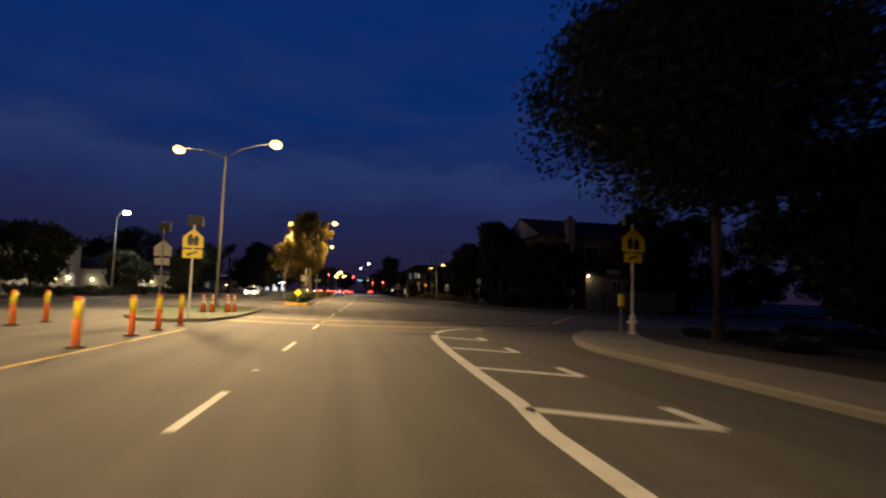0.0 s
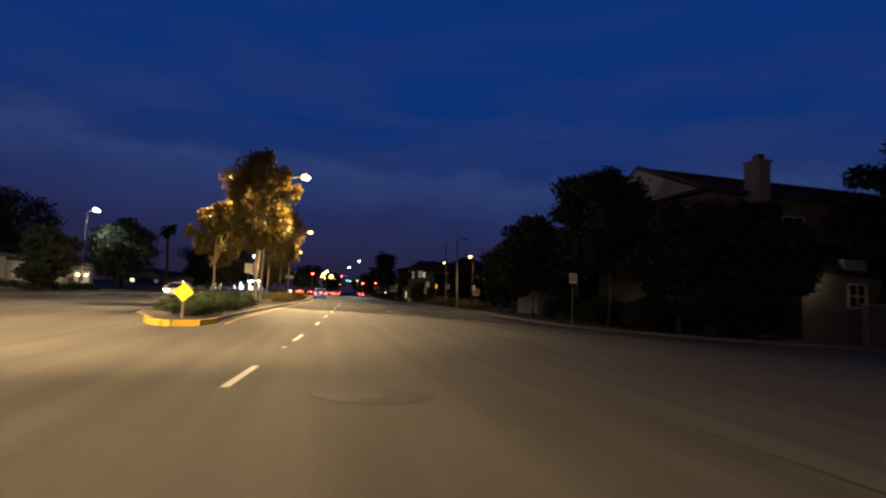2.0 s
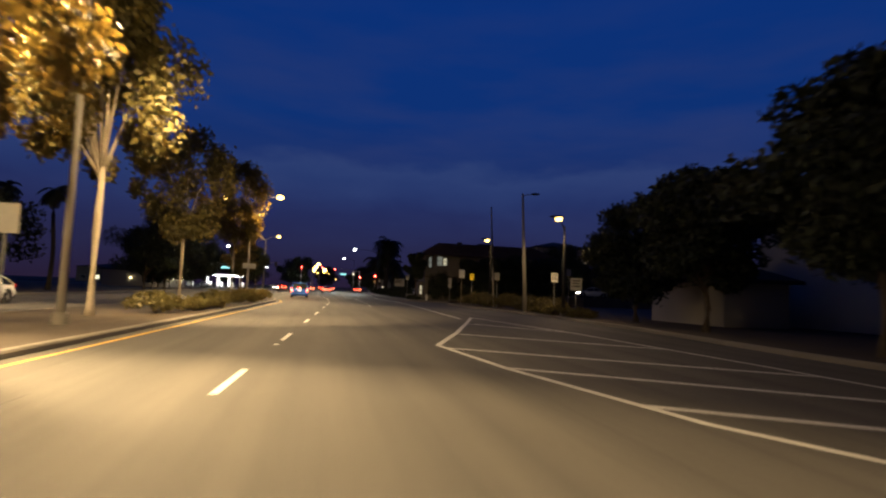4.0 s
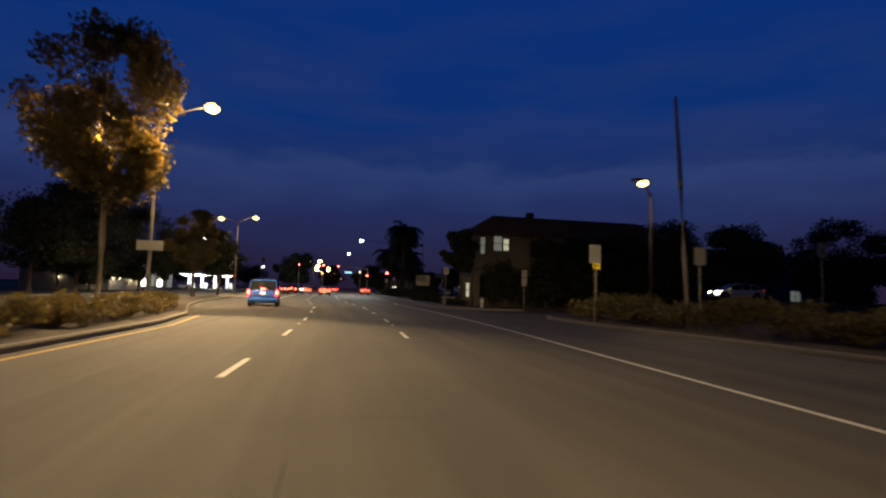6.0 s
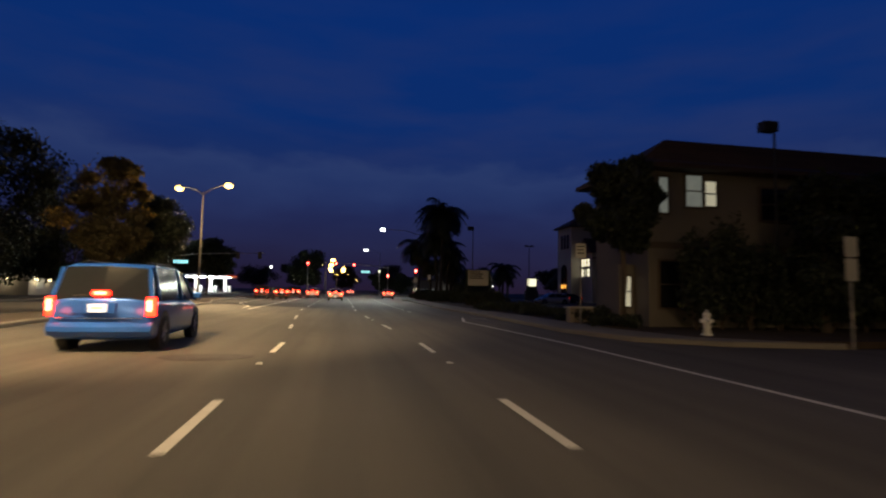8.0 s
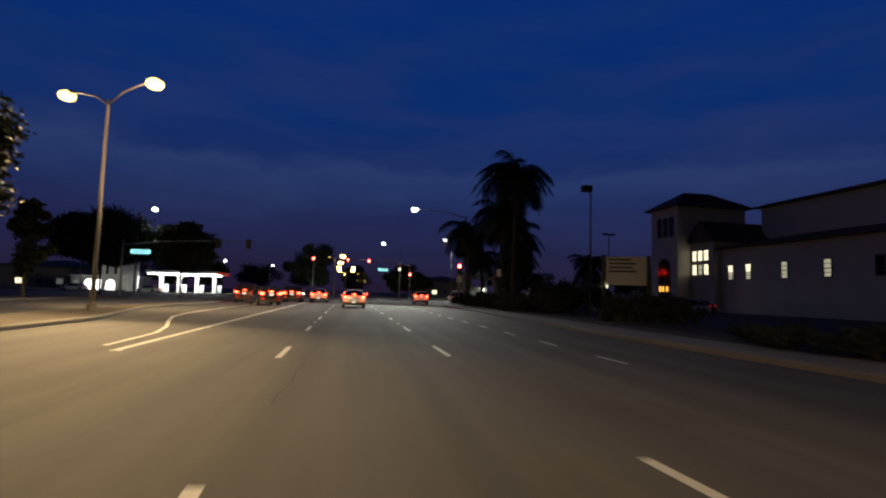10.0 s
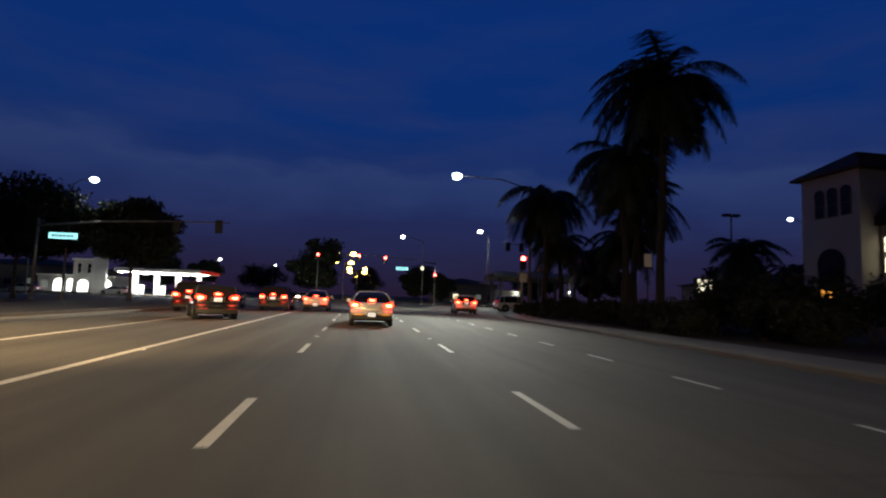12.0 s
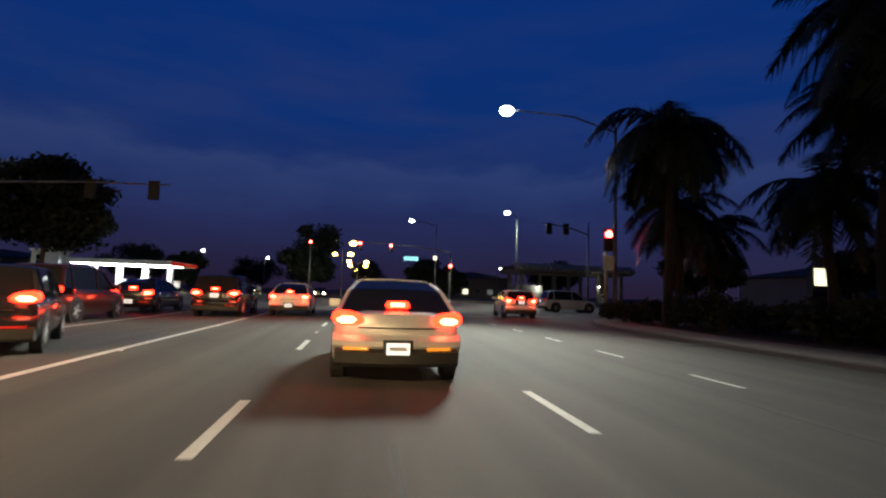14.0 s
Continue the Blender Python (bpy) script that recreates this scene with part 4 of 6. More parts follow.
def school_sign(x, y, ztop, turn=0.0, w=0.95):
    root = thing("school_crossing_sign", "yellow pentagon school crossing sign with arrow plaque", "road sign", "school signs", at=pose(x, y, 0.12, 0, 0, turn))
    bm = bmesh.new()
    rod(bm, (0, 0.05, 0), (0, 0.05, ztop + 0.15), 0.045, n=10)
    part("post", bm, "white_plastic", root)
    bm = bmesh.new()
    z0 = ztop - w
    facing(bm, [(-w / 2, z0), (w / 2, z0), (w / 2, z0 + w * 0.55), (0, ztop), (-w / 2, z0 + w * 0.55)], -0.012, 0.0)
    p = part("panel", bm, "sign_yellow", root)
    bm = bmesh.new()
    for s, hh in ((-1, 0.46), (1, 0.4)):
        cx = s * w * 0.14
        facing(bm, [(cx - 0.09, z0 + 0.1), (cx + 0.09, z0 + 0.1), (cx + 0.12, z0 + 0.1 + hh * 0.6), (cx + 0.05, z0 + 0.1 + hh), (cx - 0.05, z0 + 0.1 + hh), (cx - 0.12, z0 + 0.1 + hh * 0.6)], -0.018, -0.0125)
    part("symbol", bm, "sign_black", p)
    bm = bmesh.new()
    box(bm, -0.38, 0.38, -0.012, 0.0, z0 - 0.42, z0 - 0.06, 0.004)
    q = part("arrow_plaque", bm, "sign_yellow", root)
    bm = bmesh.new()
    facing(bm, [(-0.24, z0 - 0.3), (-0.1, z0 - 0.36), (-0.13, z0 - 0.3), (0.2, z0 - 0.18), (0.18, z0 - 0.12), (-0.16, z0 - 0.24), (-0.12, z0 - 0.17)], -0.018, -0.0125)
    part("arrow", bm, "sign_black", q)
    bm = bmesh.new()
    box(bm, -0.3, 0.3, 0.08, 0.3, ztop + 0.1, ztop + 0.55, 0.03)
    part("flasher_box", bm, "dark_metal", root)
    return root


school_sign(6.42, 20.85, 4.1)
school_sign(-10.67, 25.45, 3.65, w=0.8)


def sign_from_behind(x, y, ztop):
    root = thing("road_sign", "bare pale back of a pentagon sign with plaque", "road sign", at=pose(x, y, 0.12))
    bm = bmesh.new()
    rod(bm, (0, -0.05, 0), (0, -0.05, ztop + 0.6), 0.045, n=10)
    part("post", bm, "galv", root)
    bm = bmesh.new()
    facing(bm, [(-0.45, ztop - 0.9), (0.45, ztop - 0.9), (0.45, ztop - 0.4), (0, ztop), (-0.45, ztop - 0.4)], 0.0, 0.012)
    part("panel", bm, "sign_back", root)
    bm = bmesh.new()
    box(bm, -0.38, 0.38, 0.0, 0.012, ztop - 1.38, ztop - 1.0, 0.004)
    part("plaque", bm, "sign_back", root)
    bm = bmesh.new()
    box(bm, -0.3, 0.3, -0.02, 0.22, ztop + 0.45, ztop + 0.95, 0.03)
    part("flasher_box", bm, "dark_metal", root)
    return root


sign_from_behind(-14.17, 33.6, 3.75)


def button_post(x, y):
    root = thing("push_button_post", "slim post with a yellow push button box", "post", at=pose(x, y, 0.12))
    bm = bmesh.new()
    rod(bm, (0, 0, 0), (0, 0, 1.55), 0.045, n=10)
    part("post", bm, "galv", root)
    bm = bmesh.new()
    box(bm, -0.1, 0.1, -0.12, 0.06, 1.0, 1.5, 0.02)
    b_ = part("button_box", bm, "sign_yellow", root)
    bm = bmesh.new()
    rod(bm, (0, -0.135, 1.15), (0, -0.115, 1.15), 0.03, n=12)
    part("button", bm, "galv", b_)
    return root


button_post(6.85, 22.5)
plate_sign(14.1, 114.6, 0.42, 0.62, 3.2, "sign_yellow", "small yellow sign on a timber post")
plate_sign(11.95, 110.7, 0.55, 0.8, 3.45, "sign_white", "pale plain sign plate on a dark post", bars=False, post_mat="wood_pole")
plate_sign(14.2, 106.8, 0.5, 0.66, 3.15, "sign_back", "dull grey sign back on a steel post", bars=False)
plate_sign(22.3, 109.1, 0.45, 0.65, 3.9, "sign_back", "dull grey sign back far behind the grass", bars=False)
plate_sign(10.5, 134.3, 0.45, 0.6, 3.3, label="small white parking sign on a steel post")
plate_sign(14.6, 126.3, 0.42, 0.55, 3.05, "sign_back", "pale sign back with a second plate below", bars=False, second=(0.4, 0.6), base=0.0)
plate_sign(-8.45, 118.95, 1.25, 0.5, 3.4, "sign_back", "wide pale sign on the median lamp pole", bars=False)
plate_sign(11.35, 61.6, 0.45, 0.6, 3.1, label="small white sign beside the trees", turn=-20)
plate_sign(13.7, 90.5, 0.75, 0.75, 2.4, label="square white sign beside the kerb")
plate_sign(14.9, 96.2, 0.5, 0.65, 2.9, label="small white sign near the timber pole")
plate_sign(11.6, 179.8, 0.34, 0.55, 3.3, "sign_white", "small white parking sign among the palms", bars=False, post_mat="dark_metal")
plate_sign(-9.0, 76.0, 0.6, 0.75, 3.1, "sign_back", "rounded pale sign on the median", bars=False)
om = thing("object_marker", "yellow diamond object marker on the median end", "road sign", at=pose(-8.1, 52.6, 0.1))
bm = bmesh.new()
rod(bm, (0, 0.03, 0), (0, 0.03, 1.25), 0.03, n=8)
part("post", bm, "galv", om)
bm = bmesh.new()
facing(bm, [(0, 0.62), (0.34, 0.96), (0, 1.3), (-0.34, 0.96)], -0.012, 0.0)
part("panel", bm, "sign_yellow", om)


def warning_post(x, y):
    root = thing("traffic_post", "orange plastic traffic post with a yellow reflective sleeve", "traffic post", "traffic posts", at=pose(x, y, 0))
    bm = bmesh.new()
    rod(bm, (0, 0, 0), (0, 0, 0.05), 0.2, 0.18, 14)
    part("base", bm, "bumper_black", root)
    bm = bmesh.new()
    rod(bm, (0, 0, 0.05), (0, 0, 1.1), 0.085, 0.075, 14)
    part("tube", bm, "orange", root, smooth=True)
    bm = bmesh.new()
    rod(bm, (0, 0, 0.66), (0, 0, 1.04), 0.084, 0.08, 14)
    part("sleeve", bm, "sign_yellow", root, smooth=True)
    bm = bmesh.new()
    ball(bm, (0, 0, 1.1), 0.075, 0.4, 10)
    part("cap", bm, "orange", root, smooth=True)
    return root


for x, y in ((-10.38, 15.05), (-10.33, 18.2), (-10.24, 20.2), (-10.19, 22.5), (-14.77, 21.2), (-14.71, 23.1)):
    warning_post(x, y)


def traffic_cone(x, y):
    root = thing("traffic_cone", "orange traffic cone with white reflective collars", "traffic cone", "traffic cones", at=pose(x, y, 0.13))
    bm = bmesh.new()
    box(bm, -0.19, 0.19, -0.19, 0.19, 0, 0.035, 0.012)
    part("base", bm, "bumper_black", root)
    bm = bmesh.new()
    rod(bm, (0, 0, 0.035), (0, 0, 0.9), 0.14, 0.035, 16)
    part("cone_body", bm, "orange", root, smooth=True)
    for z0, z1 in ((0.42, 0.56), (0.64, 0.74)):
        bm = bmesh.new()
        rod(bm, (0, 0, z0), (0, 0, z1), 0.14 - 0.1214 * (z0 - 0.035) + 0.004, 0.14 - 0.1214 * (z1 - 0.035) + 0.004, 16)
        part("collar", bm, "white_plastic", root, smooth=True)
    return root


for x, y in ((-11.3, 30.8), (-10.9, 30.9), (-10.2, 31.1), (-9.9, 31.2)):
    traffic_cone(x, y)


def hydrant(x, y):
    root = thing("fire_hydrant", "white cast iron fire hydrant beside the pavement", "fire hydrant", at=pose(x, y, 0.15))
    bm = bmesh.new()
    rod(bm, (0, 0, 0), (0, 0, 0.06), 0.17, n=14)
    rod(bm, (0, 0, 0.06), (0, 0, 0.62), 0.11, 0.105, 14)
    ball(bm, (0, 0, 0.64), 0.12, 0.8)
    part("barrel", bm, "white_plastic", root, smooth=True)
    for a in ((1, 0), (-1, 0), (0, -1)):
        bm = bmesh.new()
        rod(bm, (0.09 * a[0], 0.09 * a[1], 0.45), (0.19 * a[0], 0.19 * a[1], 0.45), 0.06, n=10)
        part("outlet_cap", bm, "white_plastic", root)
    bm = bmesh.new()
    rod(bm, (0, 0, 0.72), (0, 0, 0.8), 0.03, n=5)
    part("top_nut", bm, "white_plastic", root)
    return root


hydrant(12.2, 129.0)
hydrant(5.92, 20.05)


def slender_pole(x, y, h, lean=0.0):
    root = thing("slender_pole", "tall slender pale pole in the grass", "pole", at=pose(x, y, 0.1, 0, lean, 0))
    bm = bmesh.new()
    tube(bm, [(0, 0, -0.1), (0, 0, h * 0.3), (0.015, 0, h * 0.62), (-0.01, 0, h)], [0.115, 0.1, 0.085, 0.06], 12)
    part("pole", bm, "pole_paint", root, smooth=True)
    bm = bmesh.new()
    rod(bm, (0, 0, h * 0.62 - 0.12), (0, 0, h * 0.62 + 0.12), 0.1, 0.1, 12)
    part("collar", bm, "galv", root)
    return root


def unlit_lamp_pole(x, y, h, lean=0.0):
    """A thick tapered pole with one short arm and a dark cobra head."""
    root = thing("street_lamp", "thick tapered pale pole with an unlit lamp head", "street lamp", "street lamps", at=pose(x, y, 0.1, 0, lean, 0))
    bm = bmesh.new()
    rod(bm, (0, 0, -0.1), (0, 0, h), 0.165, 0.075, 14)
    part("pole", bm, "pole_paint", root, smooth=True)
    bm = bmesh.new()
    rod(bm, (0, 0, h - 0.02), (0, 0, h + 0.09), 0.09, 0.05, 12)
    part("cap", bm, "galv", root, smooth=True)
    bm = bmesh.new()
    tube(bm, [(0, 0, h - 0.15), (0.35, 0.05, h), (0.75, 0.1, h + 0.04)], [0.035, 0.03, 0.028], 8)
    part("arm", bm, "galv", root, smooth=True)
    bm = bmesh.new()
    loft(bm, [[(0.68 + u * 0.7, 0.1 + 0.17 * w * math.cos(a), h + 0.06 + 0.11 * w * max(math.sin(a), -0.6)) for a in [k * math.pi / 5 for k in range(10)]]
              for u, w in ((0, 0.35), (0.2, 0.75), (0.55, 1.0), (0.85, 0.8), (1.0, 0.35))])
    part("lamp_head", bm, "dark_metal", root, "dark unlit cobra head", smooth=True)
    return root


unlit_lamp_pole(13.4, 97.9, 8.7, -2.6)
slender_pole(14.15, 107.45, 9.2, -3.0)


# ---------------------------------------------------------------- trees and planting
def leaf_mesh(name, clumps, per, size, mat, seed, droop=0.0):
    """Many small leaf blades gathered in uneven clumps: clumps of (x, y, z, rx, ry, rz)."""
    rng = np.random.default_rng(seed)
    cl = np.repeat(np.array(clumps), per, axis=0)
    n = len(cl)
    d = rng.normal(size=(n, 3))
    d /= np.linalg.norm(d, axis=1)[:, None]
    rad = rng.uniform(0.08, 1.0, n) ** 0.5 * (1 + 0.10 * rng.normal(size=n))
    c = d * rad[:, None] * cl[:, 3:] + cl[:, :3]
    a, b = rng.normal(size=(n, 3)), rng.normal(size=(n, 3))
    a[:, 2] -= droop
    a /= np.linalg.norm(a, axis=1)[:, None]
    b -= a * (a * b).sum(1)[:, None]
    b /= np.linalg.norm(b, axis=1)[:, None]
    s = size * rng.uniform(0.6, 1.5, n)[:, None]
    v = np.stack([c - a * s, c + b * s * 0.5, c + a * s, c - b * s * 0.5], axis=1).reshape(-1, 3)
    me = bpy.data.meshes.new(name)
    me.vertices.add(4 * n), me.loops.add(4 * n), me.polygons.add(n)
    me.vertices.foreach_set("co", v.ravel())
    me.loops.foreach_set("vertex_index", np.arange(4 * n))
    me.polygons.foreach_set("loop_start", np.arange(0, 4 * n, 4))
    me.update(calc_edges=True)
    me.materials.append(M[mat])
    return new(name, me)


def broad_tree(x, y, h, r, label, mat="leaf", bark="bark", trunk=0.35, seed=1, base=0.12, per=260, n=26, size=0.16, low=0.32, name="tree", lean=0.0, squash=0.62, clump=(0.24, 0.44), core=True):
    rng = random.Random(seed)
    root = thing(name, label, "tree", "street trees", at=pose(x, y, base, 0, 0, rng.uniform(0, 360)))
    zc = h * (low + 1) / 2
    bm = bmesh.new()
    tops = h * low * 1.25
    tube(bm, [(0, 0, -0.15), (0.04, 0.02, 0.3), (0.1 + lean * 0.4, 0, tops * 0.5), (lean, 0.05, tops), (lean * 1.1, 0, h * 0.72)],
         [trunk * 0.75, trunk * 0.52, trunk * 0.44, trunk * 0.36, trunk * 0.12], 10)
    part("trunk", bm, bark, root, smooth=True)
    clumps, ends = [], []
    for k in range(n):
        a, u = rng.uniform(0, 2 * math.pi), rng.uniform(-1, 1)
        rr = r * math.sqrt(max(0.05, 1 - u * u)) * rng.uniform(0.45, 0.95)
        c = (lean + rr * math.cos(a), rr * math.sin(a), zc + u * h * (1 - low) / 2 * 0.86)
        q = r * rng.uniform(*clump)
        clumps.append((*c, q, q, q * squash * 1.15))
        ends.append(c)
    for c in ends[: max(5, n // 4)]:
        bm = bmesh.new()
        tube(bm, [(lean * 0.8, 0, tops * 0.82), (c[0] * 0.45, c[1] * 0.45, (tops + c[2]) / 2 + 0.2), c], [trunk * 0.24, trunk * 0.13, trunk * 0.04], 6)
        part("limb", bm, bark, root, smooth=True)
    if core:
        clumps += [(lean, 0, zc + h * (1 - low) * k, r * 0.6, r * 0.6, h * (1 - low) * 0.24) for k in (-0.2, 0.05, 0.25)]
    crown = leaf_mesh("crown", clumps, int(per * 2.3), size * 0.88, mat, seed)
    crown.parent = root
    return root


def bush(x, y, w, d, h, label="low leafy green shrub", mat="leaf", seed=1, base=0.12, name="shrub", per=170, size=0.07, group="shrubs"):
    rng = random.Random(seed)
    root = thing(name, label, "shrub", group, at=pose(x, y, base))
    bm = bmesh.new()
    for k in range(5):
        a = rng.uniform(0, 6.28)
        tube(bm, [(0, 0, -0.1), (math.cos(a) * w * 0.15, math.sin(a) * d * 0.15, h * 0.4), (math.cos(a) * w * 0.32, math.sin(a) * d * 0.32, h * 0.7)], [0.03, 0.02, 0.008], 5)
    part("stem", bm, "bark", root)
    cl = [(rng.uniform(-0.36, 0.36) * w, rng.uniform(-0.36, 0.36) * d, h * rng.uniform(0.3, 0.7), w * 0.22, d * 0.22, h * 0.3) for k in range(9)]
    leaf_mesh("foliage", cl, per, size, mat, seed).parent = root
    return root


def palm(x, y, h, r, label, seed=1, trunk=0.21, fronds=30, base=0.12, droop=1.0):
    rng = random.Random(seed)
    root = thing("palm_tree", label, "palm tree", "palm trees", at=pose(x, y, base, 0, 0, rng.uniform(0, 360)))
    bm = bmesh.new()
    pts = [(0.12 * math.sin(k * 0.7), 0.08 * math.cos(k * 0.9), -0.15 + (h + 0.15) * k / 8) for k in range(9)]
    tube(bm, pts, [trunk * 1.25, trunk, trunk * 0.92, trunk * 0.88, trunk * 0.85, trunk * 0.82, trunk * 0.8, trunk * 0.85, trunk * 0.6], 10)
    part("trunk", bm, "bark_palm", root, smooth=True)
    bm = bmesh.new()
    tube(bm, [(pts[7][0], pts[7][1], h - 0.24 * r - 0.9), (pts[8][0], pts[8][1], h - 0.24 * r - 0.4), (pts[8][0], pts[8][1], h - 0.35), (pts[8][0], pts[8][1], h + 0.1)], [trunk * 0.8, trunk * 1.35, trunk * 1.5, trunk * 0.7], 9)
    part("boots", bm, "bark_palm", root, "shaggy old leaf bases")
    top = Vector(pts[-1])
    for k in range(fronds):
        a, el = k * 2.39996, rng.uniform(-0.75, 1.0)
        ln = r * rng.uniform(0.75, 1.15)
        dirn = Vector((math.cos(a) * math.cos(el), math.sin(a) * math.cos(el), math.sin(el)))
        side = Vector((-math.sin(a), math.cos(a), 0))
        vs, fs = [], []
        spine = []
        p, d = top.copy(), dirn.copy()
        for j in range(13):
            spine.append((p.copy(), d.copy()))
            p = p + d * (ln / 12)
            d = (d + Vector((0, 0, -0.16 * droop))).normalized()
        for j, (q, dd) in enumerate(spine):
            wl_ = ln * 0.27 * math.sin(math.pi * min(1, (j + 1.6) / 14)) ** 0.7
            for s in (1, -1):
                for o in (0.0, 0.2, 0.4, 0.6, 0.8):
                    b0 = q + dd * (ln / 12 * o)
                    hang = rng.uniform(0.15, 0.75) * droop
                    tip = b0 + side * s * wl_ * rng.uniform(0.6, 1.1) + dd * wl_ * rng.uniform(0.3, 0.8) - Vector((0, 0, 1)) * wl_ * hang
                    i = len(vs)
                    vs += [tuple(b0 - dd * 0.05), tuple(b0 + dd * 0.05), tuple(tip)]
                    fs.append((i, i + 1, i + 2))
        for (q0, d0), (q1, d1) in zip(spine, spine[1:]):
            i = len(vs)
            vs += [tuple(q0 + side * 0.03), tuple(q0 - side * 0.03), tuple(q1 - side * 0.02), tuple(q1 + side * 0.02)]
            fs.append((i, i + 1, i + 2, i + 3))
        me = bpy.data.meshes.new("frond")
        me.from_pydata(vs, [], fs)
        me.materials.append(M["palm_leaf"])
        new("frond", me).parent = root
    return root


broad_tree(7.3, 17.2, 11.6, 5.9, "large dark leafy street tree over the corner", "leaf_dark", "bark", 0.38, 3, n=64, per=480, size=0.12, low=0.40)
for x, y, h, rr, sd in ((14.5, 18.0, 8.4, 3.4, 141), (19.0, 20.5, 9.2, 3.8, 142), (25.5, 22.0, 9.6, 4.2, 143), (33.0, 25.0, 9.4, 4.6, 144), (21.0, 12.0, 9.0, 4.0, 145), (44.0, 27.0, 9.6, 5.0, 146)):
    broad_tree(x, y, h, rr, "dark leafy tree beside the side street", "leaf_dark", "bark", 0.3, sd, n=30, per=250, size=0.17, low=0.06)
for x, y, h, rr, sd in ((84.0, 46.0, 10.0, 7.0, 147), (58.0, 58.0, 10.0, 6.0, 148), (72.0, 60.0, 10.5, 7.0, 149), (66.0, 33.0, 9.0, 5.5, 150)):
    broad_tree(x, y, h, rr, "dark tree at the end of the side street", "leaf_dark", "bark", 0.34, sd, n=26, per=220, size=0.26, low=0.06)
LOOSE = dict(mat="leaf_euc", bark="bark_pale", squash=1.1, clump=(0.15, 0.30), core=False)
broad_tree(-8.0, 72.5, 11.2, 2.7, "tall pale-barked eucalyptus lit by the street lamp", trunk=0.30, seed=5, n=52, per=120, size=0.14, low=0.36, **LOOSE)
broad_tree(-9.0, 81.5, 12.2, 3.2, "tall eucalyptus with a loose crown on the median", trunk=0.28, seed=6, n=54, per=120, size=0.15, low=0.38, **LOOSE)
broad_tree(-11.3, 74.6, 7.8, 2.0, "lower eucalyptus on the opposing side of the median", trunk=0.22, seed=15, n=34, per=110, size=0.14, low=0.34, **LOOSE)
broad_tree(-9.3, 95.0, 10.4, 3.0, "slim eucalyptus on the planted median", trunk=0.24, seed=7, n=44, per=100, size=0.15, low=0.36, **LOOSE)
broad_tree(-9.6, 116.0, 13.2, 3.5, "tall thin eucalyptus beside the median lamp", trunk=0.28, seed=8, n=66, per=95, size=0.15, low=0.36, **LOOSE)
broad_tree(-24.2, 150.0, 13.0, 4.8, "tall dark tree beyond the opposing lanes", "leaf_dark", seed=9, n=36, per=260, low=0.12)
broad_tree(-26.0, 160.0, 14.0, 5.2, "tall dark tree beyond the opposing lanes", "leaf_dark", seed=10, n=36, per=260, low=0.12)
broad_tree(-25.0, 171.0, 11.5, 4.6, "dark tree beyond the opposing lanes", "leaf_dark", seed=13, n=30, per=240, low=0.12)
broad_tree(-11.8, 155.5, 7.5, 2.7, "dark rounded tree on the median below the lamp", "leaf_dark", seed=14, n=30, per=260, low=0.3, size=0.13)
broad_tree(-13.3, 150.4, 9.3, 2.8, "brown-green loose-topped tree on the median", "leaf_brown", seed=11, n=38, per=230, low=0.28, size=0.13, clump=(0.18, 0.36))
broad_tree(-25.0, 143.0, 9.4, 4.8, "rounded dark tree on the median", "leaf_dark", seed=12, n=20, per=240, low=0.2)
# right-hand blocks
for x, y, h, rr, sd, lo in ((13.8, 61.7, 9.6, 2.9, 20, 0.34), (14.6, 67.6, 10.4, 3.1, 21, 0.3), (12.9, 71.8, 7.8, 3.1, 22, 0.28), (14.2, 80.0, 7.0, 3.0, 23, 0.22), (15.5, 87.0, 6.2, 2.8, 29, 0.2),
                            (18.5, 73.0, 7.6, 3.2, 24, 0.1), (15.4, 57.2, 7.2, 2.6, 25, 0.08), (18.2, 54.8, 7.0, 2.3, 30, 0.05), (16.6, 56.0, 7.2, 2.2, 39, 0.05), (28.0, 54.6, 11.6, 3.3, 26, 0.1), (33.5, 54.0, 10.6, 4.0, 27, 0.1), (22.0, 92.0, 7.0, 3.6, 28, 0.15),
                            (39.0, 52.0, 9.0, 4.0, 36, 0.1)):
    broad_tree(x, y, h, rr, "dark rounded street tree beside the houses", "leaf_dark", "bark", 0.27, sd, n=26, per=250, low=lo)
broad_tree(11.3, 132.5, 6.3, 1.5, "dark leafy tree at the corner of the flats", "leaf_dark", "bark", 0.26, 31, n=36, per=330, size=0.11, low=0.46)
for x, y, h, rr, sd in ((18.2, 130.6, 5.9, 1.9, 32), (21.2, 130.2, 6.2, 2.4, 33), (24.8, 130.2, 6.4, 2.7, 34), (29.0, 130.2, 6.6, 2.9, 35)):
    broad_tree(x, y, h, rr, "dark leafy tree in front of the flats", "leaf_dark", "bark", 0.26, sd, n=32, per=330, size=0.13, low=0.08)
for x, y, h, rr, sd in ((36.5, 141.0, 9.6, 4.4, 38), (44.0, 139.0, 9.0, 4.4, 37), (52.0, 134.0, 9.4, 4.8, 30)):
    broad_tree(x, y, h, rr, "dark leafy tree behind the car park", "leaf_dark", "bark", 0.3, sd, n=32, per=260, size=0.17, low=0.1)
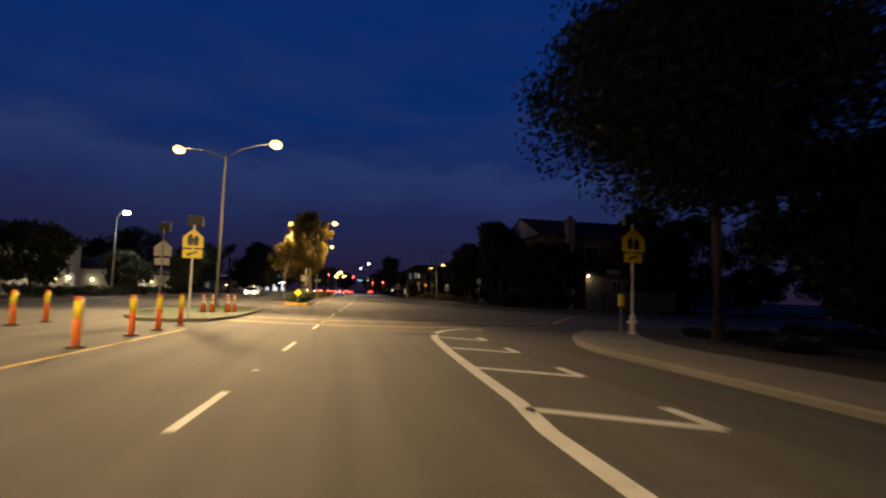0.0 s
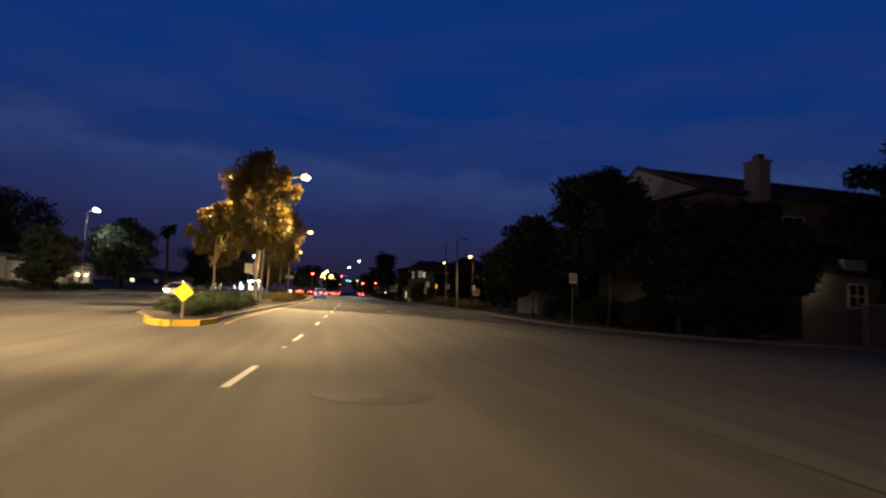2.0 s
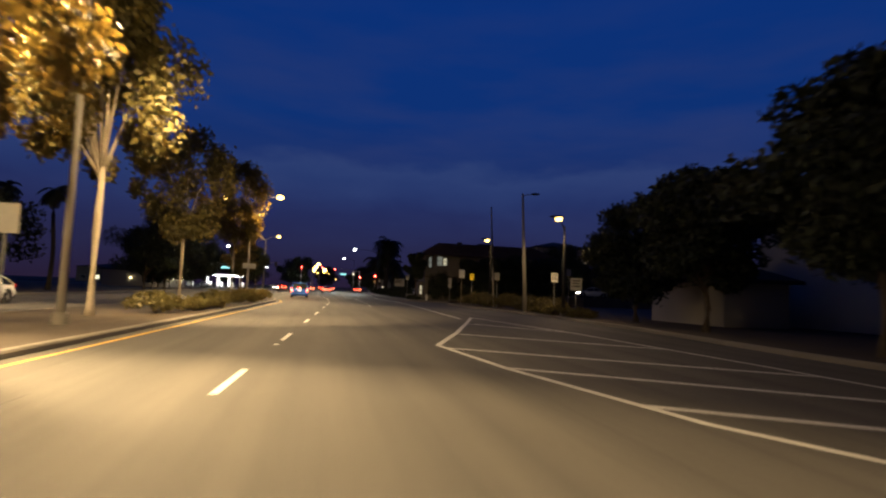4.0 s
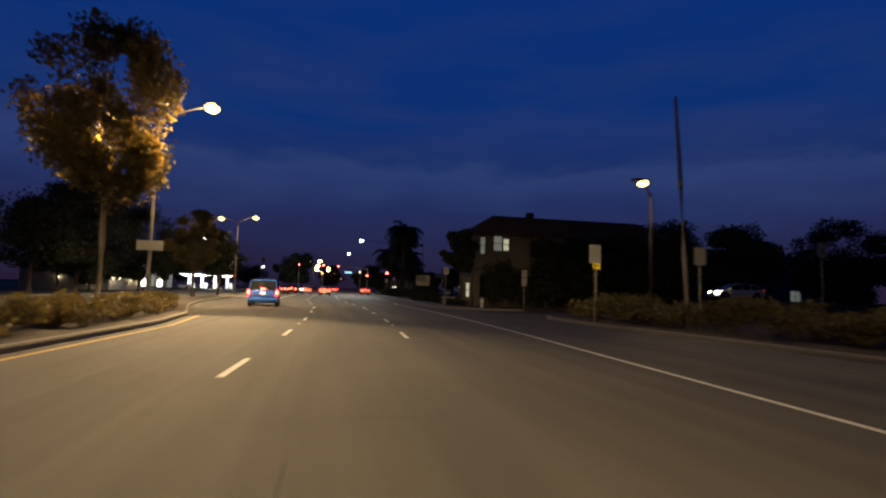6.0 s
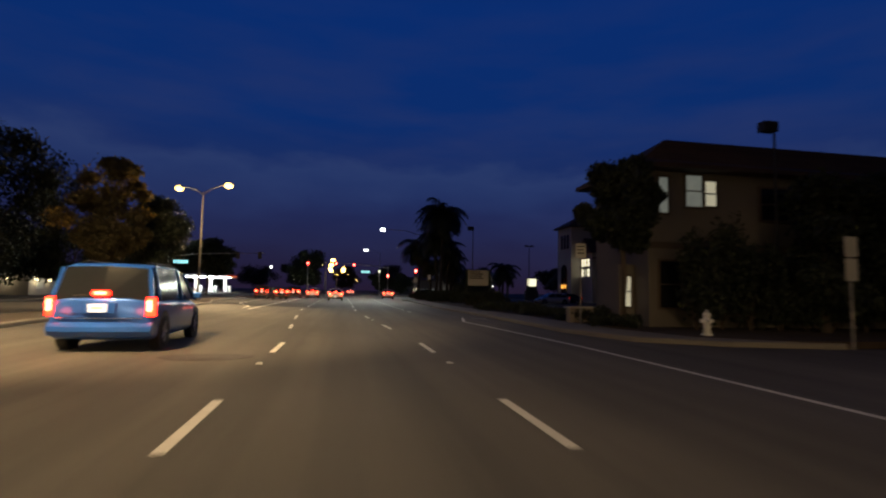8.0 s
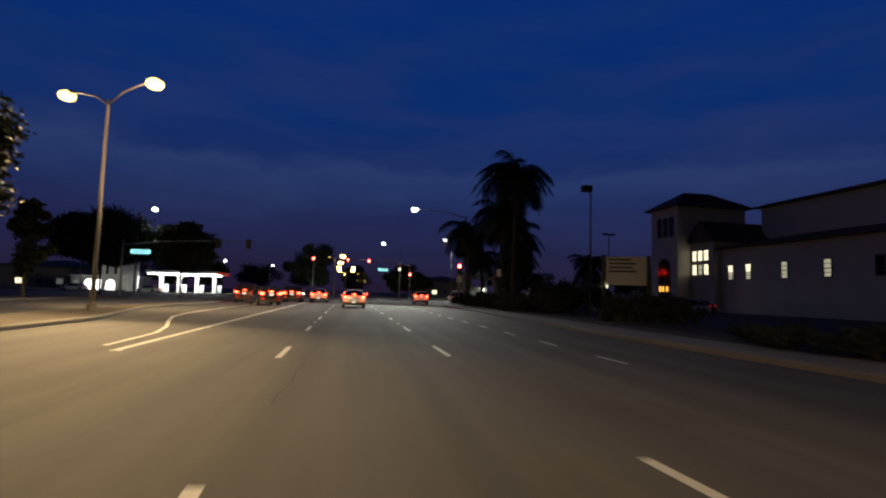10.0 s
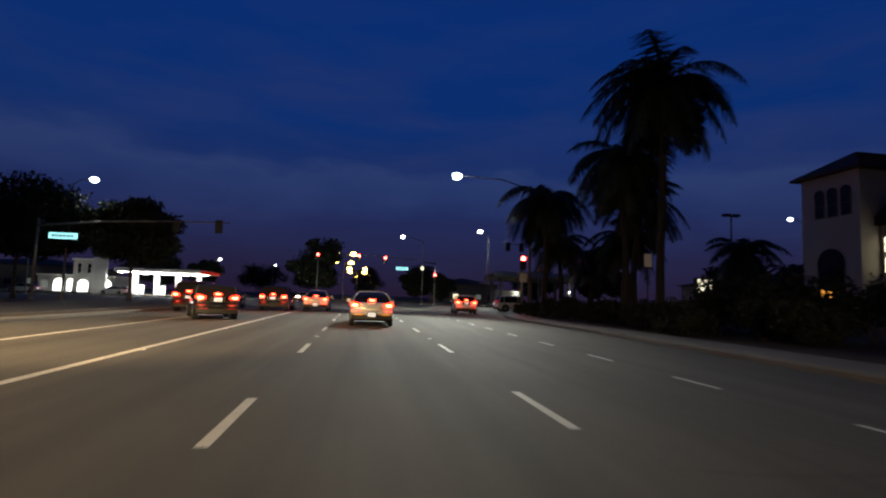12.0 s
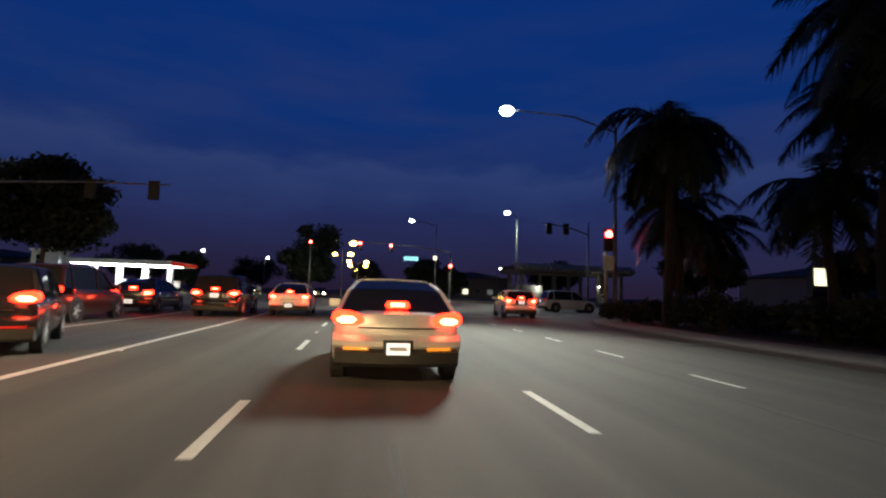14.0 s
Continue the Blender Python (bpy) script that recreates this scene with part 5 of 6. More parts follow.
for x, y, h, rr, sd in ((-38.0, 300.0, 8.5, 4.0, 43), (-25.5, 186.0, 8.0, 1.6, 44), (-8.4, 268.0, 12.5, 5.2, 45), (-14.0, 306.0, 13.5, 6.5, 46),
                        (-33, 120, 9.5, 5, 47), (-29, 108, 9, 4.4, 48), (-36, 98, 10.5, 5, 49), (-44, 104, 10, 5, 50), (-26, 82, 5, 2.4, 51), (-29.5, 52, 6.2, 3.2, 52), (-33, 44, 6.5, 3.0, 53), (-27.5, 66, 5, 2.6, 54),
                        (-26, 150, 9, 5, 55), (-30, 168, 8, 5, 56), (21, 300, 7, 4, 57), (3, 420, 14, 8, 59), (24, 372, 13, 8, 60), (-40, 390, 13, 9, 61), (54, 320, 10, 7, 62), (-60, 330, 11, 8, 63), (14, 300, 8, 4, 64),
                        (22.5, 208.0, 5.0, 2.6, 66), (42, 214, 6, 3.6, 68)):
    broad_tree(x, y, h, rr, "dark tree standing against the dusk sky", "leaf_dark", "bark", 0.3, sd, n=20, per=190, low=0.18 if y < 205 or y > 260 else 0.34, size=0.2 if y < 250 else 0.34)
for x, y, h, rr, sd in ((-31.5, 213.5, 10.6, 6.0, 41), (-22.6, 216.0, 9.6, 5.0, 42)):
    broad_tree(x, y, h, rr, "broad dark tree with a dense flat crown", "leaf_dark", "bark", 0.36, sd, n=40, per=330, low=0.4, size=0.22, squash=0.5)
palm(13.5, 181.9, 11.6, 3.9, "tall palm tree in dark silhouette", 71, fronds=58)
palm(13.4, 185.4, 9.0, 3.3, "palm tree of middle height in dark silhouette", 72, fronds=54)
palm(12.4, 194.7, 8.2, 3.5, "shorter palm tree with arching fronds near the signal", 73, fronds=56, droop=1.2)
palm(15.6, 188.2, 7.4, 3.1, "palm tree crowded among others in silhouette", 81, fronds=40)
palm(14.6, 197.6, 5.6, 2.9, "short palm tree beside the signal", 82, fronds=38)
palm(16.8, 191.5, 5.6, 3.0, "short palm tree in dark silhouette", 74, fronds=38)
palm(18.5, 200.5, 5.0, 2.8, "short palm tree in dark silhouette", 75, fronds=34)
palm(24.5, 191.0, 4.8, 2.9, "short palm tree by the car park", 76, fronds=34)
palm(38.5, 202.5, 4.6, 2.8, "short palm tree by the car park", 77, fronds=34)
palm(-26, 118, 9.5, 1.8, "far slender palm against the sky", 79, fronds=22)
palm(-35, 128, 11, 1.8, "far slender palm against the sky", 80, fronds=22)
rs = random.Random(5)
for k in range(9):
    y = 54.5 + k * 1.6
    bush(float(np.interp(y, MED_Y, MED_R)) - 1.3 + rs.uniform(-0.2, 0.2), y, 2.0, 2.1, rs.uniform(0.8, 1.1), "clipped green median hedge shrub", "leaf", 100 + k, group="median hedge")
for k in range(16):
    y = 84 + k * 2.6
    bush(float(np.interp(y, MED_Y, MED_R)) - 1.5 + rs.uniform(-0.3, 0.3), y, 2.0, 2.6, rs.uniform(0.6, 1.0), "dull green shrub on the median", "leaf_euc", 130 + k, group="median shrubs")
for k in range(13):
    y = 97 + k * 1.5
    bush(float(np.interp(y, K2Y, K2X)) + 2.6 + rs.uniform(-0.3, 0.8), y, 3.0, 2.6, rs.uniform(1.0, 1.5), "dry yellowish ornamental grass clump", "leaf_dry", 160 + k, group="grass clumps", name="grass_clump")
for k in range(9):
    bush(14.0 + rs.uniform(-0.5, 1), 90 + k * 0.9, 1.4, 1.4, rs.uniform(0.4, 0.7), "dry yellowish ornamental grass clump", "leaf_dry", 180 + k, group="grass clumps", name="grass_clump")
for k in range(2, 12):
    bush(float(np.interp(128 + k * 2.2, K3Y, K3X)) + 2.6 + rs.uniform(-0.2, 0.7), 128.5 + k * 2.2, 2.0, 2.2, rs.uniform(0.5, 0.9), "dark low shrub behind the pavement", "leaf_dark", 200 + k)
for k in range(14):
    bush(12.9 + rs.uniform(-0.6, 1.6), 174 + k * 1.9, 2.6, 2.4, rs.uniform(1.0, 1.7), "dark leafy shrub under the palms", "leaf_dark", 220 + k, per=300, size=0.08)
for k in range(9):
    bush(14.9 + rs.uniform(-0.5, 2.4), 174.5 + k * 2.1, 3.0, 2.8, rs.uniform(2.0, 2.9) if k < 4 else rs.uniform(0.9, 1.2), "dark shrub behind the palms", "leaf_dark", 360 + k, per=340, size=0.1)
for k in range(6):
    bush(12.4 + 0.55 * k, 162.2 - 0.25 * k + rs.uniform(-0.2, 0.2), 1.6, 1.5, rs.uniform(1.0, 1.7), "dark leafy shrub below the sign board", "leaf_dark", 330 + k)
for k in range(8):
    bush(13.6 + 1.1 * k, 131.5 - 0.1 * k + rs.uniform(-0.2, 0.2), 2.2, 1.8, (4.3, 4.8, 3.4, 2.6, 3.0, 2.4, 2.8, 2.2)[k], "tall dark hedge plant before the flats", "leaf_dark", 340 + k, per=300, size=0.1, group="hedge before the flats")
for k in range(16):
    bush(-27.2 + 0.04 * k + rs.uniform(-0.3, 0.3), 46 + k * 3.2, 2.2, 3.4, rs.uniform(0.9, 1.3), "dark clipped hedge along the far pavement", "leaf_dark", 240 + k, group="far hedge")
for k in range(14):
    bush(13.2 + 0.35 * k + rs.uniform(-0.3, 0.3), 57.5 + (k * 5.3) % 15, 2.8, 2.8, rs.uniform(1.4, 2.3), "dense dark shrub before the house", "leaf_dark", 300 + k, per=260, size=0.09)
for k in range(10):
    bush(8.0 + rs.uniform(-1.5, 7), 11.5 + k * 1.1, 2.0, 2.0, rs.uniform(0.3, 0.6), "low dark ground cover under the tree", "leaf_dark", 270 + k, name="ground_cover")


# ---------------------------------------------------------------- buildings
def window(parent, cx, face, z0, w, h, mat="dark_glass", axis="y", out=-1, mull=1, frame_mat="white_trim"):
    """A framed window set proud of a wall; axis: the wall's normal."""
    def put(bm, a0, a1, d0, d1, z0_, z1_):
        if axis == "y":
            box(bm, a0, a1, min(d0, d1), max(d0, d1), z0_, z1_)
        else:
            box(bm, min(d0, d1), max(d0, d1), a0, a1, z0_, z1_)
    bm = bmesh.new()
    f = 0.08
    rings = []
    for d in (0.0, 0.07):
        for g in (f, 0.0):
            rings.append([bm.verts.new((a, face + out * d, z) if axis == "y" else (face + out * d, a, z))
                          for a, z in ((cx - w / 2 - g, z0 - g), (cx + w / 2 + g, z0 - g), (cx + w / 2 + g, z0 + h + g), (cx - w / 2 - g, z0 + h + g))])
    for p, q in ((0, 2), (2, 3), (3, 1)):
        for k in range(4):
            bm.faces.new((rings[p][k], rings[p][(k + 1) % 4], rings[q][(k + 1) % 4], rings[q][k]))
    win = part("window", bm, frame_mat, parent)
    for k in range(mull):
        c = cx - w / 2 + w * (k + 1) / (mull + 1)
        bm = bmesh.new()
        put(bm, c - 0.025, c + 0.025, face + out * 0.021, face + out * 0.05, z0, z0 + h)
        part("glazing_bar", bm, frame_mat, win)
    bm = bmesh.new()
    put(bm, cx - w / 2, cx + w / 2, face + out * 0.021, face + out * 0.047, z0 + h * 0.5 - 0.025, z0 + h * 0.5 + 0.025)
    part("glazing_bar", bm, frame_mat, win)
    bm = bmesh.new()
    put(bm, cx - w / 2, cx + w / 2, face + out * 0.005, face + out * 0.02, z0, z0 + h)
    part("pane", bm, mat, win)
    return win


def hip_roof(parent, x0, x1, y0, y1, z, rise, over=0.5, gable=False, mat="roof_tile"):
    x0, x1, y0, y1 = x0 - over, x1 + over, y0 - over, y1 + over
    bm = bmesh.new()
    wide = (x1 - x0) > (y1 - y0)
    half = min(x1 - x0, y1 - y0) / 2 * (0.02 if gable else 1.0)
    if wide:
        ridge = [(x0 + half, (y0 + y1) / 2), (x1 - half, (y0 + y1) / 2)]
    else:
        ridge = [((x0 + x1) / 2, y0 + half), ((x0 + x1) / 2, y1 - half)]
    eaves = [(x0, y0), (x1, y0), (x1, y1), (x0, y1)]
    lo = [bm.verts.new((x, y, z - 0.18)) for x, y in eaves]
    hi = [bm.verts.new((x, y, z)) for x, y in eaves]
    r = [bm.verts.new((x, y, z + rise)) for x, y in ridge]
    for k in range(4):
        bm.faces.new((lo[k], lo[(k + 1) % 4], hi[(k + 1) % 4], hi[k]))
    bm.faces.new(lo[::-1])
    if wide:
        bm.faces.new((hi[0], hi[1], r[1], r[0])), bm.faces.new((hi[1], hi[2], r[1])), bm.faces.new((hi[2], hi[3], r[0], r[1])), bm.faces.new((hi[3], hi[0], r[0]))
    else:
        bm.faces.new((hi[0], hi[1], r[0])), bm.faces.new((hi[1], hi[2], r[1], r[0])), bm.faces.new((hi[2], hi[3], r[1])), bm.faces.new((hi[3], hi[0], r[0], r[1]))
    roof = part("roof", bm, mat, parent, "dark tiled roof")
    # courses of tiles as raised bands on the near slopes
    bm = bmesh.new()
    if wide:
        for k in range(1, 9):
            u = k / 9
            a, b = x0 + half * u, x1 - half * u
            yy = y0 + (y1 - y0) / 2 * u
            box(bm, a, b, yy - 0.05, yy + 0.1, z + rise * u - 0.03, z + rise * u + 0.045)
    else:
        for k in range(1, 9):
            u = k / 9
            a, b = y0 + half * u, y1 - half * u
            xx = x0 + (x1 - x0) / 2 * u
            box(bm, xx - 0.05, xx + 0.1, a, b, z + rise * u - 0.03, z + rise * u + 0.045)
    part("tile_course", bm, mat, roof)
    return roof


def block(parent, x0, x1, y0, y1, z1, mat, z0=0.0, name="wall"):
    bm = bmesh.new()
    box(bm, x0, x1, y0, y1, z0, z1, 0.03)
    return part(name, bm, mat, parent)


def wall_lamp(x, y, z, axis="y", lens="warm", watts=25, colour=(1.0, 0.78, 0.45), out=-1):
    root = thing("wall_lamp", "small glowing wall lamp", "wall lamp", "wall lamps", at=pose(x, y, z))
    bm = bmesh.new()
    box(bm, -0.09, 0.09, -0.09, 0.09, 0.17, 0.24, 0.02)
    dx, dy = ((0, 0.16 * -out) if axis == "y" else (0.16 * -out, 0))
    rod(bm, (0, 0, 0.2), (dx, dy, 0.2), 0.02, n=6)
    part("bracket", bm, "dark_metal", root)
    bm = bmesh.new()
    ball(bm, (0, 0, 0.04), 0.14, 1.1, 12)
    part("globe", bm, lens, root, smooth=True)
    if watts:
        glow((x + (0.3 * out if axis != "y" else 0), y + (0.3 * out if axis == "y" else 0), z - 0.05), watts, colour)
    return root


# two-storey house behind the trees of the middle block
hs = thing("house", "two-storey pale house with chimney and tiled roof", "house")
# darker stucco here paints in the shade under the eaves; the gable stays pale
block(hs, 17.6, 36.0, 58.0, 70.0, 8.3, "stucco_grey")
hip_roof(hs, 17.6, 36.0, 58.0, 70.0, 8.3, 2.55, gable=True)
bm = bmesh.new()
vs = [[bm.verts.new((xx, yy, zz)) for yy, zz in ((58.1, 8.28), (69.9, 8.28), (64.0, 10.62))] for xx in (17.06, 17.4)]
bm.faces.new(vs[0]), bm.faces.new(vs[1][::-1])
for k in range(3):
    bm.faces.new((vs[0][k], vs[1][k], vs[1][(k + 1) % 3], vs[0][(k + 1) % 3]))
part("gable_wall", bm, "stucco_white", hs, "pale rendered gable end")
for sy in (57.55, 70.45):
    bm = bmesh.new()
    tube(bm, [(17.02, 64.0, 10.82), (17.02, (64.0 + sy) / 2, 9.56), (17.02, sy, 8.27)], [0.13, 0.13, 0.13], 4)
    part("barge_board", bm, "trim", hs)
block(hs, 20.1, 20.9, 56.9, 58.0, 9.9, "stucco", name="chimney")
block(hs, 20.02, 20.98, 56.82, 58.0, 10.05, "stucco", z0=9.9, name="chimney_cap")
block(hs, 20.3, 20.7, 57.1, 57.6, 10.4, "trim", z0=10.05, name="chimney_pot")
block(hs, 21.6, 27.0, 55.6, 58.0, 3.9, "stucco", name="porch")
hip_roof(hs, 21.6, 27.0, 55.6, 58.0, 3.9, 1.7, over=0.35)
window(hs, 23.5, 58.0, 5.8, 1.4, 1.3)
window(hs, 28.5, 58.0, 5.4, 1.6, 1.3)
window(hs, 25.2, 55.6, 2.0, 1.1, 1.2)
window(hs, 62.0, 17.6, 5.6, 1.4, 1.3, axis="x")
wall_lamp(21.75, 55.35, 3.75, watts=22)
# pale panel added beside the lamp to imitate a lamplit patch of wall
block(hs, 24.0, 25.6, 55.3, 55.6, 4.55, "stucco_white", z0=3.95, name="fascia")
gw = thing("garden_wall", "low pale rendered garden wall", "wall")
block(gw, 21.4, 29.5, 51.9, 52.15, 2.0, "stucco", z0=0.05)
block(gw, 21.3, 29.6, 51.85, 52.2, 2.1, "stucco_white", z0=2.0, name="coping")
block(gw, 29.5, 29.8, 51.8, 52.25, 2.2, "stucco", z0=0.05, name="pier")
h2 = thing("house", "large pale two-storey house beyond the street trees", "house")
block(h2, 24.5, 38, 75, 88, 7.0, "stucco_white")
hip_roof(h2, 24.5, 38, 75, 88, 7.0, 3.4)
window(h2, 27, 75, 4.2, 1.4, 1.4)
window(h2, 32, 75, 4.2, 1.4, 1.4)
window(h2, 29, 75, 1.0, 2.2, 1.6, "win_dim")
window(h2, 79, 24.5, 4.2, 1.4, 1.4, axis="x")
window(h2, 84, 24.5, 4.2, 1.4, 1.4, axis="x")
gs = thing("garage", "low pale garage half hidden by trees", "garage")
block(gs, 18.5, 22.5, 84, 90, 2.6, "stucco_white")
hip_roof(gs, 18.5, 22.5, 84, 90, 2.6, 1.1)

# flats of the last block
fl = thing("apartment_building", "two-storey pale stucco apartment building with dark roof", "apartment building")
block(fl, 12.7, 31.5, 133.0, 137.4, 6.45, "stucco_grey")
hip_roof(fl, 12.7, 31.5, 133.0, 137.4, 6.45, 1.8, 0.7)
block(fl, 12.0, 12.7, 134.0, 135.4, 2.6, "stucco_grey", name="porch")
block(fl, 12.6, 31.6, 132.94, 133.0, 3.45, "trim", z0=3.2, name="storey_band")
DARK_FRAME = dict(frame_mat="trim", mull=0)
window(fl, 14.68, 133.0, 4.9, 0.72, 1.25, "win_dim", **DARK_FRAME)
window(fl, 15.42, 133.0, 4.95, 0.5, 1.0, "win_half", **DARK_FRAME)
window(fl, 13.34, 133.0, 4.6, 0.4, 1.4, "win_dim", **DARK_FRAME)
window(fl, 13.6, 133.0, 0.9, 0.9, 1.8, **DARK_FRAME)
for k, m_ in enumerate(("dark_glass", "win_dim", "dark_glass", "dark_glass", "win_dim")):
    window(fl, 18.4 + 2.9 * k, 133.0, 4.5, 1.4, 1.3, m_, **DARK_FRAME)
    window(fl, 18.4 + 2.9 * k, 133.0, 1.0, 1.4, 1.4, **DARK_FRAME)
window(fl, 135.0, 12.7, 4.5, 1.0, 1.3, axis="x", **DARK_FRAME)
window(fl, 12.35, 134.0, 0.9, 0.3, 1.2, "win_half", **DARK_FRAME)
pw = thing("planter_wall", "low pale planter wall beside the pavement", "wall")
block(pw, 10.6, 12.5, 135.6, 136.0, 0.75, "stucco", z0=0.1)
block(pw, 10.5, 12.58, 135.55, 136.05, 0.83, "stucco_white", z0=0.75, name="coping")

# mission-style building: its long front looks across the car park to the street
tw = thing("mission_building", "white stucco building with square tower and tiled roofs", "building")
block(tw, 36.3, 45.0, 193.4, 198.7, 12.2, "stucco_white", name="tower")
hip_roof(tw, 36.3, 45.0, 193.4, 198.7, 12.2, 2.0, 0.6)
for cy in (194.5, 195.7, 196.9):
    w = window(tw, cy, 36.3, 8.7, 0.75, 1.8, mull=0, frame_mat="trim", axis="x")
    bm = bmesh.new()
    rod(bm, (36.21, cy, 10.52), (36.3, cy, 10.52), 0.45, n=20)
    part("arch", bm, "dark_glass", w)
w = window(tw, 196.0, 36.3, 1.4, 2.3, 3.6, mull=1, frame_mat="trim", axis="x")
bm = bmesh.new()
rod(bm, (36.2, 196.0, 4.95), (36.3, 196.0, 4.95), 1.2, n=24)
part("arch", bm, "dark_glass", w)
for cy in (195.3, 196.1, 196.7):
    bm = bmesh.new()
    box(bm, 36.12, 36.22, cy - 0.16, cy + 0.16, 2.3, 2.9, 0.03)
    part("lantern", bm, "warm_dim", w, "glowing amber lantern")
block(tw, 38.0, 50.0, 189.6, 193.4, 7.9, "stucco_white", name="link_wing")
hip_roof(tw, 38.0, 50.0, 189.6, 193.4, 7.9, 2.2, 0.5, gable=True)
for cy in (192.75, 191.75, 190.75):
    for z in (5.75, 4.2):
        window(tw, cy, 38.0, z, 0.72, 1.1, "win_warm" if (cy, z) != (191.75, 4.2) else "win_half", mull=0, frame_mat="trim", axis="x")
block(tw, 38.8, 62.0, 166.0, 189.6, 7.0, "stucco_white", name="main_wing")
hip_roof(tw, 38.8, 62.0, 166.0, 189.6, 7.0, 2.6, 0.7)
block(tw, 44.6, 58.0, 170.0, 190.4, 11.9, "stucco_white", name="clerestory")
hip_roof(tw, 44.6, 58.0, 170.0, 190.4, 11.9, 1.8, 0.6)
for cy, lit in ((188.0, "win_warm"), (185.5, "win_warm"), (181.0, "win_half"), (176.5, "win_half"), (172.0, "dark_glass")):
    window(tw, cy, 38.8, 4.35, 0.66, 0.72, lit, mull=0, frame_mat="trim", axis="x")
    window(tw, cy, 38.8, 3.62, 0.66, 0.66, "win_half" if lit != "dark_glass" else lit, mull=0, frame_mat="trim", axis="x")

ms = thing("monument_sign", "white panel roadside sign between dark posts with lettering", "sign board", at=pose(13.75, 163.6, 0.15, 0, 0, -24))
for sx, hh in ((-1.22, 3.4), (0.95, 3.35)):
    bm = bmesh.new()
    box(bm, sx, sx + 0.2, -0.12, 0.12, 0, hh, 0.02)
    part("post", bm, "leaf_dark", ms)
bm = bmesh.new()
box(bm, -1.0, 0.95, -0.09, 0.09, 1.85, 3.3, 0.01)
face = part("panel", bm, "stucco_white", ms)
bm = bmesh.new()
rr_ = random.Random(3)
for k in range(4):
    box(bm, -0.88, -0.88 + rr_.uniform(0.9, 1.65), -0.1, -0.091, 3.2 - 0.2 * k - 0.1, 3.2 - 0.2 * k)
part("lettering_bar", bm, "sign_black", face)
bm = bmesh.new()
box(bm, -1.0, 0.95, -0.16, 0.16, -0.1, 0.5, 0.03)
part("plinth", bm, "leaf_dark", ms)

# pole carrying an unlit shoebox lamp, neither flag nor sign
lp = thing("flag_banner_pole", "dark pole with a small unlit box lamp on top", "pole", at=pose(14.6, 169.6, 0.15))
bm = bmesh.new()
rod(bm, (0, 0, -0.1), (0, 0, 8.0), 0.065, 0.04, 10)
part("pole", bm, "dark_metal", lp)
bm = bmesh.new()
box(bm, -0.58, 0.05, -0.2, 0.2, 7.8, 8.2, 0.04)
part("lamp_box", bm, "dark_metal", lp, "unlit shoebox lamp")
copy_thing(lp, pose(17.35, 131.8, -0.05))

fp = thing("car_park_lamp", "tall dark pole with a wide flat unlit lamp", "car park lamp", at=pose(32.7, 202.7, 0.1))
bm = bmesh.new()
rod(bm, (0, 0, -0.1), (0, 0, 9.35), 0.08, 0.06, 10)
part("pole", bm, "dark_metal", fp)
for sx in (-1, 1):
    bm = bmesh.new()
    box(bm, min(sx * 0.15, sx * 0.78), max(sx * 0.15, sx * 0.78), -0.24, 0.24, 9.36, 9.6, 0.04)
    part("lamp_head", bm, "dark_metal", fp, "unlit flat lamp housing")
bm = bmesh.new()
rod(bm, (-0.2, 0, 9.42), (0.2, 0, 9.42), 0.05, n=8)
part("bracket", bm, "dark_metal", fp)

lb = thing("lit_sign_box", "small glowing cream sign box on a dark stand", "sign box", at=pose(36.8, 212.8, 0.1))
bm = bmesh.new()
box(bm, -1.3, 1.3, -0.3, 0.3, 0, 1.9, 0.04)
part("stand", bm, "trim", lb)
bm = bmesh.new()
box(bm, -0.85, 0.85, -0.36, 0.1, 2.7, 4.1, 0.04)
part("lit_panel", bm, "sign_lit", lb)
bm = bmesh.new()
box(bm, -1.0, 1.0, -0.28, 0.28, 1.85, 4.25, 0.03)
part("case", bm, "dark_metal", lb)

# filling station beyond the crossing road
gs = thing("filling_station", "brightly lit filling station canopy with white columns", "filling station")
bm = bmesh.new()
box(bm, -41.0, -27.3, 256, 268, 3.95, 4.6, 0.05)
part("canopy", bm, "white_trim", gs)
for k in range(8):
    for j in range(2):
        bm = bmesh.new()
        box(bm, -40.6 + k * 1.7, -39.7 + k * 1.7, 256.6 + j * 5, 258.1 + j * 5, 3.86, 3.95)
        part("canopy_light", bm, "shop_light", gs)
for k in range(4):
    bm = bmesh.new()
    box(bm, -39.2 + k * 3.5, -38.5 + k * 3.5, 259, 259.8, 0, 3.95, 0.03)
    part("column", bm, "white_trim", gs)
    bm = bmesh.new()
    box(bm, -38.2 + k * 3.5, -37.4 + k * 3.5, 259.1, 259.7, 0.0, 1.8, 0.05)
    part("fuel_pump", bm, "sign_white", gs)
bm = bmesh.new()
box(bm, -27.3, -27.0, 256.2, 267.8, 4.05, 4.5)
part("canopy_end_light", bm, "red_lens", gs)
for k in range(3):
    glow((-38.8 + 4.8 * k, 261.5, 3.7), 900, (0.95, 1.0, 0.96), 0.8)
bm = bmesh.new()
box(bm, -45.2, -43.0, 258, 258.6, 0, 6.2, 0.03)
part("pylon", bm, "white_trim", gs, "white price pylon")
sh = thing("shop_building", "low white shop with lit arches and a small square tower", "shop")
block(sh, -67.0, -52.0, 283, 292, 3.35, "stucco_white")
bm = bmesh.new()
box(bm, -67.3, -51.7, 282.7, 292.3, 3.35, 3.6, 0.04)
part("parapet", bm, "white_trim", sh)
block(sh, -59.6, -55.3, 281.6, 286.0, 6.7, "stucco_white", name="tower")
